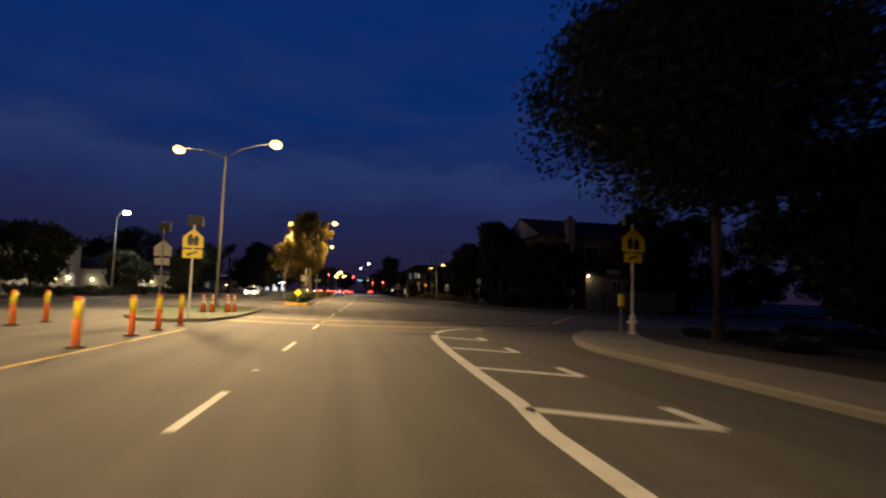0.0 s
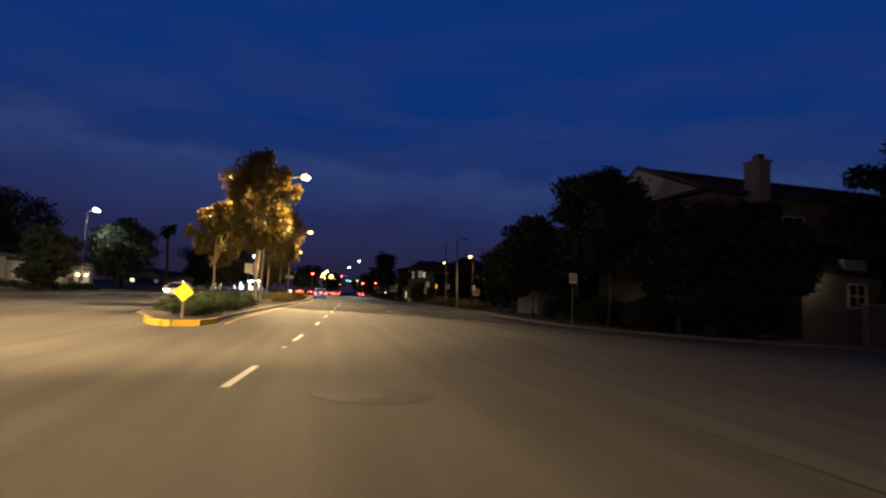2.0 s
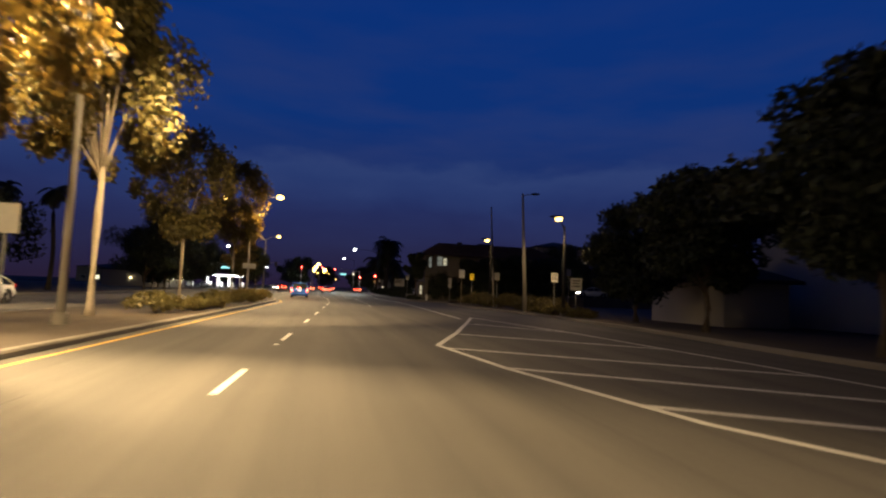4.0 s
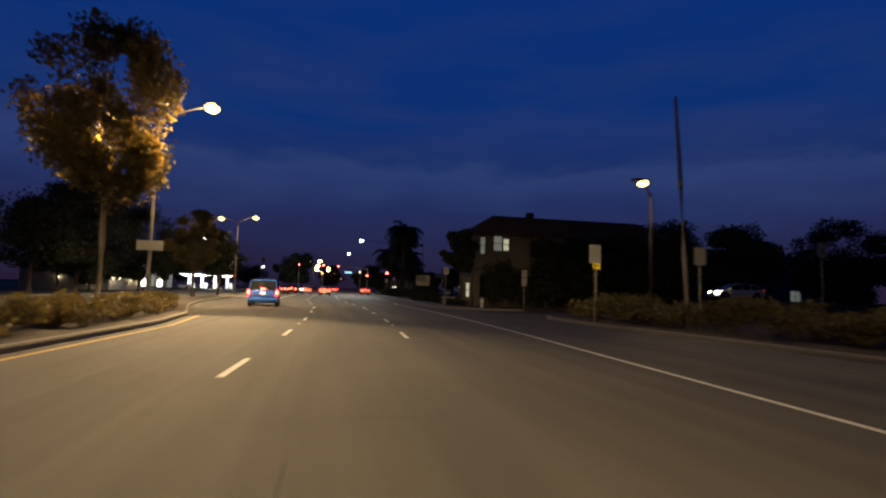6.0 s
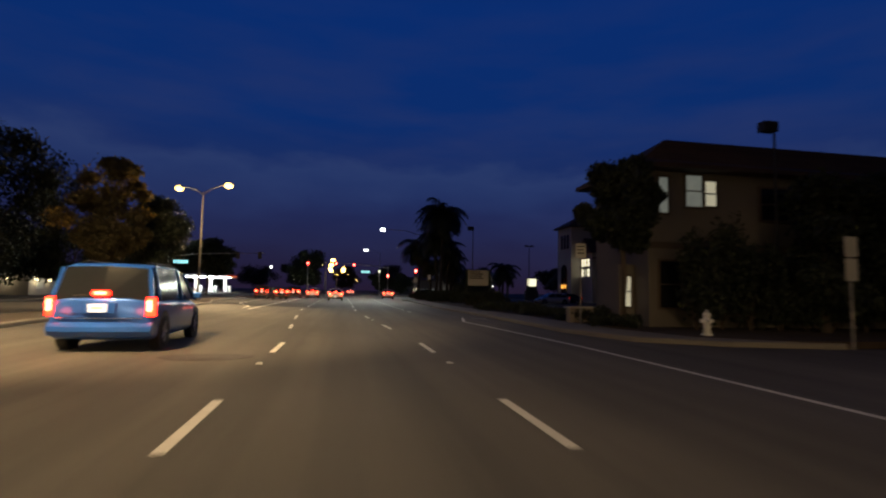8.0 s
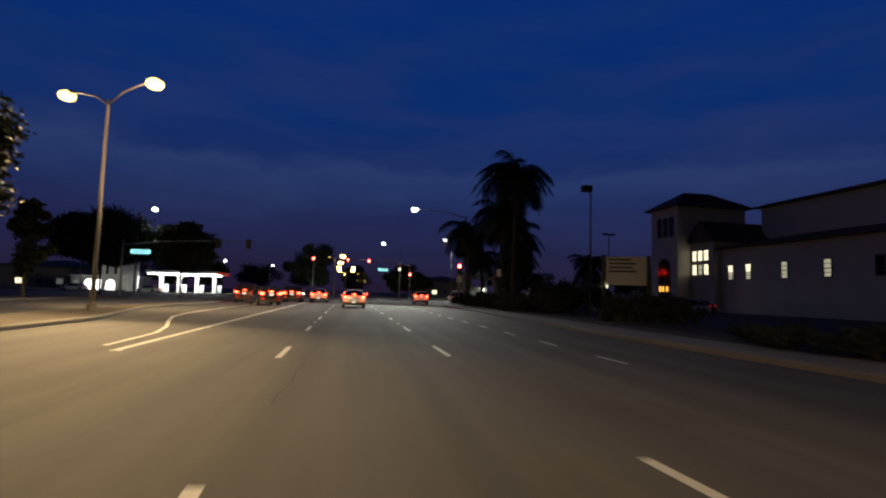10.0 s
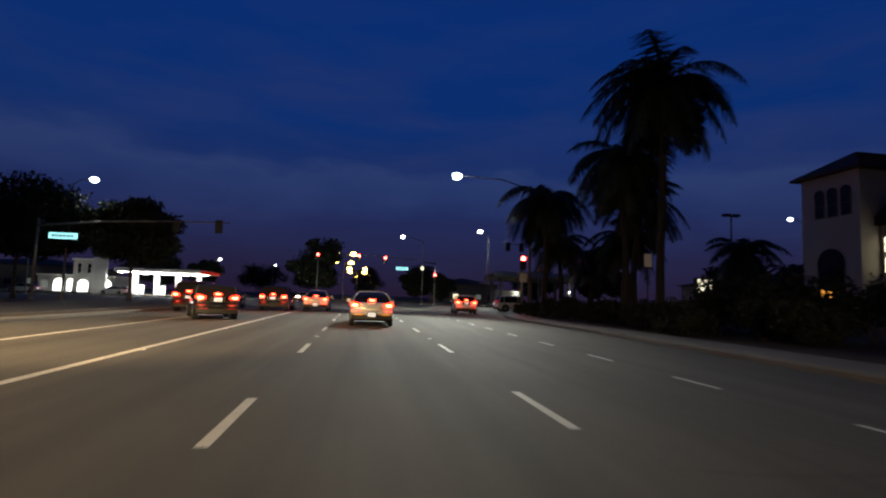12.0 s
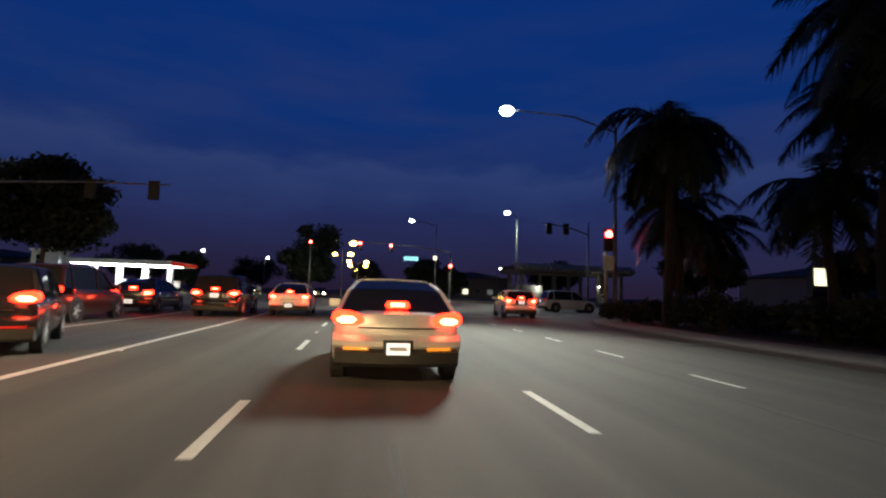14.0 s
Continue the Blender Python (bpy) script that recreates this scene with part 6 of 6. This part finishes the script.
bm = bmesh.new()
box(bm, -59.9, -55.0, 281.3, 286.3, 6.7, 7.05, 0.05)
part("tower_cap", bm, "white_trim", sh)
for cx in (-58.4, -56.5):
    window(sh, cx, 281.6, 4.0, 0.75, 2.0, "dark_glass", mull=0)


def arch(parent, cx, face, w, h, mat):
    """A round-headed opening with a raised surround."""
    def outline(half, top):
        return [(cx - half, 0.15)] + [(cx - half * math.cos(a), top - half + half * math.sin(a)) for a in [math.pi * k / 10 for k in range(11)]] + [(cx + half, 0.15)]
    bm = bmesh.new()
    tube(bm, [(x, face - 0.03, z) for x, z in outline(w / 2 + 0.08, h + 0.08)], [0.1] * 13, 6)
    surround = part("arch", bm, "white_trim", parent)
    bm = bmesh.new()
    rings = [[bm.verts.new((x, face + d, z)) for x, z in outline(w / 2, h)] for d in (-0.03, 0.02)]
    bm.faces.new(rings[0])
    for k in range(12):
        bm.faces.new((rings[0][k], rings[0][k + 1], rings[1][k + 1], rings[1][k]))
    part("pane", bm, mat, surround, "brightly lit glass")
    for d in (-w / 6, w / 6):
        bm = bmesh.new()
        box(bm, cx + d - 0.03, cx + d + 0.03, face - 0.06, face - 0.031, 0.15, h - 0.25)
        part("glazing_bar", bm, "white_trim", surround)


arch(sh, -62.8, 283, 2.1, 2.7, "win_shop")
arch(sh, -60.5, 283, 1.5, 2.7, "win_shop")
arch(sh, -57.5, 281.6, 2.0, 2.6, "win_shop")
arch(sh, -53.4, 283, 1.5, 2.6, "win_shop")
window(sh, -65.6, 283, 0.8, 1.2, 1.4, "win_dim", mull=1)
# unseen point lights without fixtures, added to brighten the shop front
for gx in (-61.5, -54.2):
    glow((gx, 279.6, 3.3), 130, (0.95, 1.0, 0.96), 0.4)

# unlit forecourt canopy on columns with its pay kiosk, at the far right corner
rb = thing("forecourt_canopy", "dark forecourt canopy with pale scalloped tile edge on columns", "canopy")
bm = bmesh.new()
box(bm, 29.6, 53.6, 275.2, 288, 5.75, 6.5, 0.08)
part("fascia", bm, "stucco", rb)
bm = bmesh.new()
for k in range(26):
    tube(bm, [(29.5 + k * 0.96, 274.5, 6.3), (29.5 + k * 0.96, 274.9, 6.85), (29.5 + k * 0.96, 276.4, 7.35)], [0.44, 0.46, 0.42], 8)
part("tile_edge", bm, "stucco_white", rb, "pale scalloped tile edge")
bm = bmesh.new()
box(bm, 29.8, 53.4, 276.3, 287.8, 6.5, 7.3, 0.2)
part("roof", bm, "roof_tile", rb)
for x in (31.2, 38.0, 41.0, 47.2, 52.2):
    for y in (277.2, 286.0):
        bm = bmesh.new()
        box(bm, x - 0.3, x + 0.3, y - 0.3, y + 0.3, 0.1, 5.75, 0.03)
        part("column", bm, "stucco", rb)
for x in (34.5, 44.2, 49.8):
    pump = thing("fuel_pump", "dim fuel pump on its island under the canopy", "fuel pump", "fuel pumps", at=pose(x, 280.5, 0.12))
    bm = bmesh.new()
    box(bm, -0.5, 0.5, -0.3, 0.3, 0.15, 1.95, 0.06)
    part("body", bm, "sign_white", pump)
    bm = bmesh.new()
    box(bm, -0.36, 0.36, -0.33, -0.295, 1.15, 1.7, 0.02)
    part("display", bm, "dark_glass", pump)
    bm = bmesh.new()
    box(bm, -1.3, 1.3, -0.55, 0.55, -0.02, 0.15, 0.04)
    part("island", bm, "concrete", pump)
kk = thing("pay_kiosk", "pale grey pay kiosk beneath the canopy", "kiosk")
block(kk, 31.6, 37.6, 283.0, 285.6, 3.5, "stucco_white", z0=0.1)
for k in range(2):
    window(kk, 33.2 + 2.8 * k, 283.0, 1.0, 1.5, 1.3, "win_dim")
wall_lamp(36.4, 282.78, 2.9, lens="led", watts=60, colour=WHITE_LED)
wall_lamp(47.2, 276.68, 3.4, lens="led", watts=40, colour=WHITE_LED)

# low buildings along the far side with wall lamps
for x0, x1, y0, y1, z, rise in ((-46, -31.5, 74, 88, 3.2, 1.8), (-48, -32.5, 54, 68, 5.6, 2.4), (-44, -31, 94, 106, 3.0, 1.8), (-47, -33.5, 34, 47, 5.2, 2.4), (-42, -30.5, 176, 190, 3.4, 1.6)):
    b = thing("low_building", "low pale stucco building with a tiled roof", "building", "far side buildings")
    block(b, x0, x1, y0, y1, z, "stucco_white")
    hip_roof(b, x0, x1, y0, y1, z, rise)
    for k in range(3):
        yy = y0 + 2.0 + (y1 - y0 - 4) * k / 2
        window(b, yy, x1, 0.9, 1.3, 1.3, "dark_glass" if k % 2 else "win_dim", axis="x", out=1)
    window(b, (x0 + x1) / 2 + 2, y0, 0.9, 1.6, 1.3, "dark_glass")
    for k in range(4):
        wall_lamp(x1 + 0.22, y0 + 0.9 + (y1 - y0 - 1.8) * (0.0, 0.22, 0.62, 0.84)[k], 1.75, axis="x", out=1, watts=30 if k != 1 else 12)
    wall_lamp(x1 - 2.0, y0 - 0.22, 1.75, watts=22)
    wall_lamp(x1 - 6.5, y0 - 0.22, 1.75, watts=0)
for x0, x1, y0, y1, z in ((52, 78, 100, 116, 5), (44, 70, 150, 168, 6.5), (58, 95, 232, 250, 5), (-95, -70, 300, 330, 6), (24, 44, 330, 350, 6)):
    b = thing("low_building", "dark low building far behind the trees", "building", "far buildings")
    block(b, x0, x1, y0, y1, z, "stucco")
    hip_roof(b, x0, x1, y0, y1, z, 2.2)
    for k in range(5):
        window(b, x0 + 2.5 + (x1 - x0 - 5) * k / 4, y0, 1.2, 1.6, 1.4, "win_warm" if k == 1 and y0 > 200 else ("win_dim" if k % 2 and y0 > 120 else "dark_glass"))


# ---------------------------------------------------------------- cars
def car(name, label, x, y, turn, paint, shape="sedan", tail="tail_on", lights=True, w=1.8, length=4.6, h=1.47, tall=False, plate=True, high=True, head="signal_off", rear_black=True, category="car", red_watts=0.0):
    """A car that faces +y before its turn, standing with its middle at x, y."""
    root = thing(name, label, category, "cars", at=pose(x, y, 0, 0, 0, turn))
    L2, hw = length / 2, w / 2
    belt = h * (0.60 if tall else 0.66)
    floor_z = 0.24
    # lower shell: sections from tail to nose, each (y, bonnet or belt height, half width, lift of the sill)
    if shape == "van":
        prof = [(-L2, 0.78, 0.90, 0.36), (-L2 + 0.05, belt, 0.95, 0.30), (-L2 + 0.3, belt + 0.02, 0.99, floor_z), (-0.4, belt, 1.0, floor_z), (L2 * 0.50, belt - 0.03, 1.0, floor_z), (L2 * 0.72, belt - 0.14, 0.98, floor_z), (L2 * 0.93, belt - 0.32, 0.93, 0.28), (L2, 0.62, 0.82, 0.34)]
    elif shape == "suv":
        prof = [(-L2, 0.80, 0.90, 0.42), (-L2 + 0.06, belt, 0.95, 0.36), (-L2 + 0.35, belt + 0.02, 0.99, floor_z), (0.0, belt, 1.0, floor_z), (L2 * 0.42, belt - 0.03, 1.0, floor_z), (L2 * 0.85, belt - 0.14, 0.97, floor_z), (L2 * 0.96, belt - 0.3, 0.92, 0.30), (L2, 0.62, 0.84, 0.36)]
    else:
        prof = [(-L2, 0.72, 0.88, 0.34), (-L2 + 0.07, belt - 0.03, 0.94, 0.28), (-L2 + 0.35, belt + 0.02, 0.985, floor_z), (-L2 * 0.5, belt, 1.0, floor_z), (0.1, belt - 0.02, 1.0, floor_z), (L2 * 0.45, belt - 0.05, 1.0, floor_z), (L2 * 0.85, belt - 0.2, 0.96, floor_z), (L2 * 0.97, 0.62, 0.88, 0.28), (L2, 0.5, 0.78, 0.32)]
    secs = []
    for yy, zt, ws, zb in prof:
        a = hw * ws
        secs.append([(-a * 0.93, yy, zb), (-a * 0.99, yy, zb + 0.1), (-a, yy, (zb + zt) * 0.5), (-a * 0.975, yy, zt - 0.1), (-a * 0.9, yy, zt - 0.015), (-a * 0.5, yy, zt + 0.015), (0, yy, zt + 0.025),
                     (a * 0.5, yy, zt + 0.015), (a * 0.9, yy, zt - 0.015), (a * 0.975, yy, zt - 0.1), (a, yy, (zb + zt) * 0.5), (a * 0.99, yy, zb + 0.1), (a * 0.93, yy, zb)])
    bm = bmesh.new()
    loft(bm, secs)
    body = part("body", bm, paint, root, smooth=True)
    md = body.modifiers.new("edges", "BEVEL")
    md.width, md.segments, md.limit_method, md.angle_limit = 0.055, 3, "ANGLE", radians(35)
    # glasshouse
    if shape == "van":
        cab = [(-L2 + 0.06, belt - 0.03, 0.93, 0.9), (-L2 + 0.30, h - 0.07, 0.80, 1), (-L2 + 0.7, h, 0.80, 1), (0.1, h, 0.80, 1), (L2 * 0.30, h - 0.1, 0.80, 1), (L2 * 0.64, belt - 0.06, 0.90, 1)]
    elif shape == "suv":
        cab = [(-L2 + 0.08, belt - 0.03, 0.93, 1), (-L2 + 0.38, h - 0.06, 0.78, 1), (-L2 + 0.8, h, 0.78, 1), (0.0, h, 0.79, 1), (L2 * 0.18, h - 0.08, 0.79, 1), (L2 * 0.50, belt - 0.04, 0.92, 1)]
    else:
        cab = [(-L2 + 0.20, belt - 0.02, 0.90, 1), (-L2 + 0.85, h - 0.17, 0.70, 1), (-L2 + 1.35, h - 0.03, 0.64, 1), (-0.15, h, 0.66, 1), (L2 * 0.16, h - 0.07, 0.70, 1), (L2 * 0.55, belt - 0.06, 0.90, 1)]
    secs, tops = [], []
    for yy, zt, ws, _ in cab:
        a, b = hw * ws, hw * 0.93
        zz = max(zt, belt - 0.02)
        u = (zz - belt + 0.04) / max(0.01, h - belt)
        secs.append([(-b, yy, belt - 0.04), (-(b + (a - b) * u), yy, zz - 0.03), (-(b + (a - b) * u) * 0.9, yy, zz), (0, yy, zz + 0.02), ((b + (a - b) * u) * 0.9, yy, zz), (b + (a - b) * u, yy, zz - 0.03), (b, yy, belt - 0.04)])
        tops.append(secs[-1])
    bm = bmesh.new()
    loft(bm, secs)
    part("glasshouse", bm, "dark_glass", root, "dark tinted windows", smooth=False)
    bm = bmesh.new()
    rsec = [[(q[0], q[1], q[2] + 0.014) for q in s[1:6]] + [(q[0], q[1], q[2] - 0.05) for q in s[5:0:-1]] for s in (tops[2:-1] if shape == "sedan" else tops[1:-1])]
    loft(bm, rsec)
    part("roof", bm, paint, root, smooth=True)
    for s in (0, 1):
        ix = (0, 1) if s == 0 else (6, 5)
        for k, wd in ((0, 0.07), (2, 0.05), (3, 0.05), (4, 0.06)):
            bm = bmesh.new()
            lo, hi = Vector(tops[min(k, 5)][ix[0]]), Vector(tops[min(k + (1 if k in (0,) else 0), 5)][ix[1]])
            if k == 4:
                lo, hi = Vector(tops[5][ix[0]]), Vector(tops[4][ix[1]])
            off = Vector(((-1 if s == 0 else 1) * 0.012, 0, 0))
            if k == 0 and shape == "sedan":
                tube(bm, [lo + off, hi + off, Vector(tops[2][ix[1]]) + off], [0.035, 0.03, 0.03], 6)
            else:
                tube(bm, [lo + off, hi + off], [wd * 0.6, wd * 0.5], 6)
            part("pillar", bm, paint, root)
    # rear face
    zt = belt - 0.06
    tl_z = {"van": (0.62, belt + 0.02), "suv": (0.85, belt + 0.04), "sedan": (0.80, belt - 0.05)}[shape]
    for s in (-1, 1):
        bm = bmesh.new()
        if shape == "van":
            slab(bm, s * hw * 0.93 - 0.075, s * hw * 0.93 + 0.05, -L2 - 0.03, -L2 + 0.26, tl_z[0] + 0.09, tl_z[1] + 0.02, 6, 0.045)
        else:
            zc_ = (tl_z[0] + tl_z[1]) / 2 + 0.005
            tube(bm, [(s * (hw * 0.79 + d_), -L2 + 0.03, zc_ + 0.012 * k_) for k_, d_ in enumerate((-0.24, -0.18, -0.08, 0.06, 0.14, 0.18))], [0.03, 0.075, 0.10, 0.105, 0.085, 0.04], 10)
        tl = part("tail_light", bm, tail if lights else "red_lens", root, "lit red tail light" if lights else "")
        if lights:
            bm = bmesh.new()
            if shape == "van":
                slab(bm, s * hw * 0.93 - 0.055, s * hw * 0.93 + 0.03, -L2 - 0.044, -L2, tl_z[0] + 0.18, tl_z[1] - 0.02, 6, 0.03)
            else:
                tube(bm, [(s * (hw * 0.79 + d_), -L2 - 0.03, zc_ + 0.012) for d_ in (-0.15, -0.09, 0.05, 0.11)], [0.02, 0.055, 0.058, 0.03], 10)
            part("bulb", bm, "tail_core", tl, "bright bulb glow")
        # reflectors glow to imitate the light they catch; they are no lamps
        if shape != "van":
            bm = bmesh.new()
            box(bm, s * hw * 0.62 - 0.17, s * hw * 0.62 + 0.17, -L2 - 0.112, -L2 + 0.05, 0.47, 0.505, 0.012)
            part("reflector", bm, "glowing_amber_reflector" if lights and paint == "silver_paint" else "red_lens", root)
        bm = bmesh.new()
        box(bm, s * (hw + 0.10) - 0.11, s * (hw + 0.10) + 0.11, L2 * 0.42 - 0.06, L2 * 0.42 + 0.07, belt - 0.02, belt + 0.14, 0.035)
        part("mirror", bm, paint, root)
        bm = bmesh.new()
        box(bm, s * hw * 0.72 - 0.2, s * hw * 0.72 + 0.16, L2 - 0.22, L2 - 0.02, 0.58, 0.74, 0.03)
        part("headlight", bm, head, root)
        for yy in (-0.55, 0.5):
            bm = bmesh.new()
            box(bm, s * hw * 0.985 - 0.03, s * hw * 0.985 + 0.03, yy - 0.1, yy + 0.1, belt - 0.2, belt - 0.16, 0.01)
            part("door_handle", bm, paint, root)
    bm = bmesh.new()
    zb0, zb1 = (0.33, 0.62) if shape == "van" else (0.43, 0.70)
    slab(bm, -hw * 0.97, hw * 0.97, -L2 - 0.06, -L2 + 0.26, zb0, zb1 - 0.02, 14, 0.09)
    part("rear_bumper", bm, paint, root, "rear bumper")
    if shape != "van":
        bm = bmesh.new()
        slab(bm, -hw * 0.93, hw * 0.93, -L2 - 0.10, -L2 + 0.24, 0.25, 0.49, 14, 0.05)
        part("valance", bm, "bumper_black", root, "black lower rear valance")
        bm = bmesh.new()
        slab(bm, -hw * 0.6, hw * 0.6, -L2 - 0.012, -L2 + 0.05, 0.755, 0.772, 10, 0.004)
        part("lid_gap", bm, "bumper_black", root)
    if shape == "van":
        bm = bmesh.new()
        slab(bm, -hw * 0.8, hw * 0.8, -L2 - 0.03, -L2 + 0.02, 0.665, 0.69, 14, 0.008)
        part("chrome_strip", bm, "chrome", root)
        for sx in (-1, 1):
            bm = bmesh.new()
            tube(bm, [(sx * hw * 0.62, -L2 + 0.8, h + 0.02), (sx * hw * 0.62, -L2 + 0.9, h + 0.07), (sx * hw * 0.62, 0.3, h + 0.07), (sx * hw * 0.62, 0.4, h + 0.02)], [0.018] * 4, 6)
            part("roof_rail", bm, "dark_metal", root)
        bm = bmesh.new()
        rod(bm, (-hw * 0.55, -L2 + 0.09, belt + 0.06), (0.2, -L2 + 0.12, belt + 0.10), 0.012, n=5)
        part("rear_wiper", bm, "bumper_black", root)
    if plate:
        pz = {"van": 0.80, "suv": 0.80, "sedan": 0.42}[shape]
        bm = bmesh.new()
        box(bm, -0.20 if shape == "sedan" else -0.30, 0.20 if shape == "sedan" else 0.30, -L2 - (0.05 if shape != "sedan" else 0.095), -L2 + 0.04, pz - 0.03, pz + 0.19, 0.015)
        part("plate_recess", bm, paint if shape == "van" else "bumper_black", root)
        bm = bmesh.new()
        box(bm, -0.155, 0.155, -L2 - 0.115, -L2 - 0.052, pz, pz + 0.155, 0.006)
        pl = part("number_plate", bm, "plate", root, "white number plate")
        bm = bmesh.new()
        box(bm, -0.115, 0.115, -L2 - 0.119, -L2 - 0.1155, pz + 0.055, pz + 0.105)
        part("plate_bar", bm, "plate_ink", pl)
    if high:
        bm = bmesh.new()
        zz, yb = (belt + 0.08, -L2 + 0.055) if shape != "sedan" else (belt + 0.07, -L2 + 0.36)
        if shape == "van":
            zz = belt + 0.07
        tube(bm, [(d_, yb, zz + 0.04) for d_ in (-0.17, -0.13, 0.13, 0.17)], [0.02, 0.06, 0.06, 0.02], 10)
        hb = part("high_brake_light", bm, tail, root, "lit high brake light")
        bm = bmesh.new()
        tube(bm, [(d_, yb - 0.035, zz + 0.045) for d_ in (-0.12, -0.09, 0.09, 0.12)], [0.012, 0.03, 0.03, 0.012], 10)
        part("bulb", bm, "tail_core", hb)
    # wheels before dark discs that stand in for the shaded wheel wells
    wr = 0.33 if not tall else 0.36
    for s in (-1, 1):
        for yy in (-L2 * 0.60, L2 * 0.62):
            bm = bmesh.new()
            rod(bm, (s * (hw * 0.80), yy, wr + 0.02), (s * (hw * 0.997), yy, wr + 0.02), wr + 0.075, n=22)
            part("wheel_arch", bm, "bumper_black", root)
            bm = bmesh.new()
            prof_t = [(0.0, wr - 0.13), (0.0, wr - 0.03), (0.03, wr), (0.17, wr), (0.2, wr - 0.03), (0.2, wr - 0.13)]
            rings = []
            for k in range(24):
                a = 2 * math.pi * k / 24
                rings.append([bm.verts.new((s * (hw * 1.01 - q), yy + rad * math.cos(a), wr + rad * math.sin(a))) for q, rad in prof_t])
            for k in range(24):
                for j in range(5):
                    bm.faces.new((rings[k][j], rings[k][j + 1], rings[(k + 1) % 24][j + 1], rings[(k + 1) % 24][j]))
            wheel = part("tyre", bm, "tyre", root, smooth=True)
            bm = bmesh.new()
            rod(bm, (s * (hw * 1.01 - 0.16), yy, wr), (s * (hw * 1.01 - 0.05), yy, wr), wr - 0.125, n=20)
            for k in range(5):
                a = 2 * math.pi * k / 5
                rod(bm, (s * (hw * 1.01 - 0.03), yy, wr), (s * (hw * 1.01 - 0.03), yy + (wr - 0.13) * math.cos(a), wr + (wr - 0.13) * math.sin(a)), 0.035, 0.028, 6)
            part("rim", bm, "rim", wheel)
    # tail and nose are bowed in plan, so that the corners fall back
    for ob in root.children_recursive:
        if ob.name.split(".")[0] in ("tyre", "rim", "wheel_arch", "mirror", "door_handle"):
            continue
        for v in ob.data.vertices:
            u = min(1.0, abs(v.co.x) / hw)
            for sgn, k in ((-1, 0.20 if shape == "sedan" else 0.12), (1, 0.30)):
                d = L2 - sgn * v.co.y
                if d < 0.7:
                    v.co.y -= sgn * k * u * u * (1 - max(0.0, d) / 0.7)
    if lights and red_watts:
        for s in (-1, 1):
            glow(root.matrix_basis @ Vector((s * hw * 0.79, -L2 - 0.16, (tl_z[0] + tl_z[1]) / 2)), red_watts, (1.0, 0.07, 0.025), 0.12)
        if high:
            glow(root.matrix_basis @ Vector((0, yb - 0.2, zz + 0.05)), red_watts * 0.35, (1.0, 0.07, 0.025), 0.08)
    return root


car("minivan", "blue minivan with dark windows and lit brake lights", -3.65, 128.0, 2.5, "van_paint", "van", "tail_on", red_watts=6, w=1.9, length=4.85, h=1.75, tall=True, rear_black=False, category="minivan")
car("saloon_car", "silver saloon car with glowing brake lights", 0.27, 183.7, 0, "silver_paint", "sedan", w=1.81, length=4.65, h=1.45, red_watts=0.6)
car("sports_utility", "dark sports utility car waiting in the turn lane", -7.1, 185.6, 21, "black_car", "suv", red_watts=6, w=1.82, length=4.3, h=1.5, tall=False, category="car")
car("sports_utility", "maroon sports utility car waiting in the outer turn lane", -9.8, 193.6, 0, "maroon_car", "suv", red_watts=9, w=1.9, length=4.7, h=1.75, tall=True)
car("saloon_car", "black saloon car waiting in the outer turn lane", -9.9, 200.9, 0, "black_car", "sedan", red_watts=9)
car("pickup_car", "dark car with lit brake lights in the turn lane", -6.1, 199.4, 0, "black_car", "suv", red_watts=9, w=1.9, h=1.7, tall=True)
car("hatchback", "white hatchback with bright brake lights at the line", -3.4, 201.0, 0, "white_car", "sedan", red_watts=9, w=1.8, length=4.3, h=1.5)
car("hatchback", "pale hatchback turning at the corner with lit brake lights", 8.6, 204.6, -4, "white_car", "suv", red_watts=9, w=1.78, length=4.1, h=1.52)
car("sports_utility", "white sports utility car crossing the junction", 16.9, 217.0, -90, "white_car", "suv", w=1.9, length=4.7, h=1.72, tall=True, lights=False, high=False)
lifted = car("parked_car", "pale car with lit lamps on the raised car park", 36.6, 131.0, 78, "white_car", "sedan", lights=False, high=False, plate=False, head="headlamp")
lifted.location.z = 1.25
car("estate_car", "silver car parked on the far side with lit headlights", -17.4, 90.5, 180, "silver_paint", "sedan", lights=False, high=False, head="headlamp")
for x, y, sh_, p in ((-6.3, 258, "sedan", "black_car"), (-10.7, 262, "suv", "silver_paint"), (-16.2, 258, "suv", "white_car"), (-13.4, 270, "sedan", "maroon_car")):
    car("oncoming_car", "oncoming car waiting with bright headlights", x, y, 180, p, sh_, lights=False, high=False, head="headlamp", plate=False)
for x, y, sh_, p in ((0.2, 268, "suv", "black_car"), (3.4, 271, "sedan", "silver_paint"), (3.6, 280, "sedan", "maroon_car"), (0.3, 292, "sedan", "white_car"), (-0.6, 303, "suv", "black_car"), (-0.2, 320, "sedan", "black_car")):
    car("queued_car", "distant car with lit red tail lights", x, y, 0, p, sh_, tail="tail_dim")
for x, y, t_, p in ((27.5, 179.5, 95, "silver_paint"), (31.5, 184.5, 80, "black_car"), (26.0, 214.0, 90, "silver_paint"), (-52, 252, 90, "silver_paint"), (-38, 250, 70, "white_car")):
    car("parked_car", "car parked beside the building", x, y, t_, p, "sedan", lights=False, high=False, plate=False)
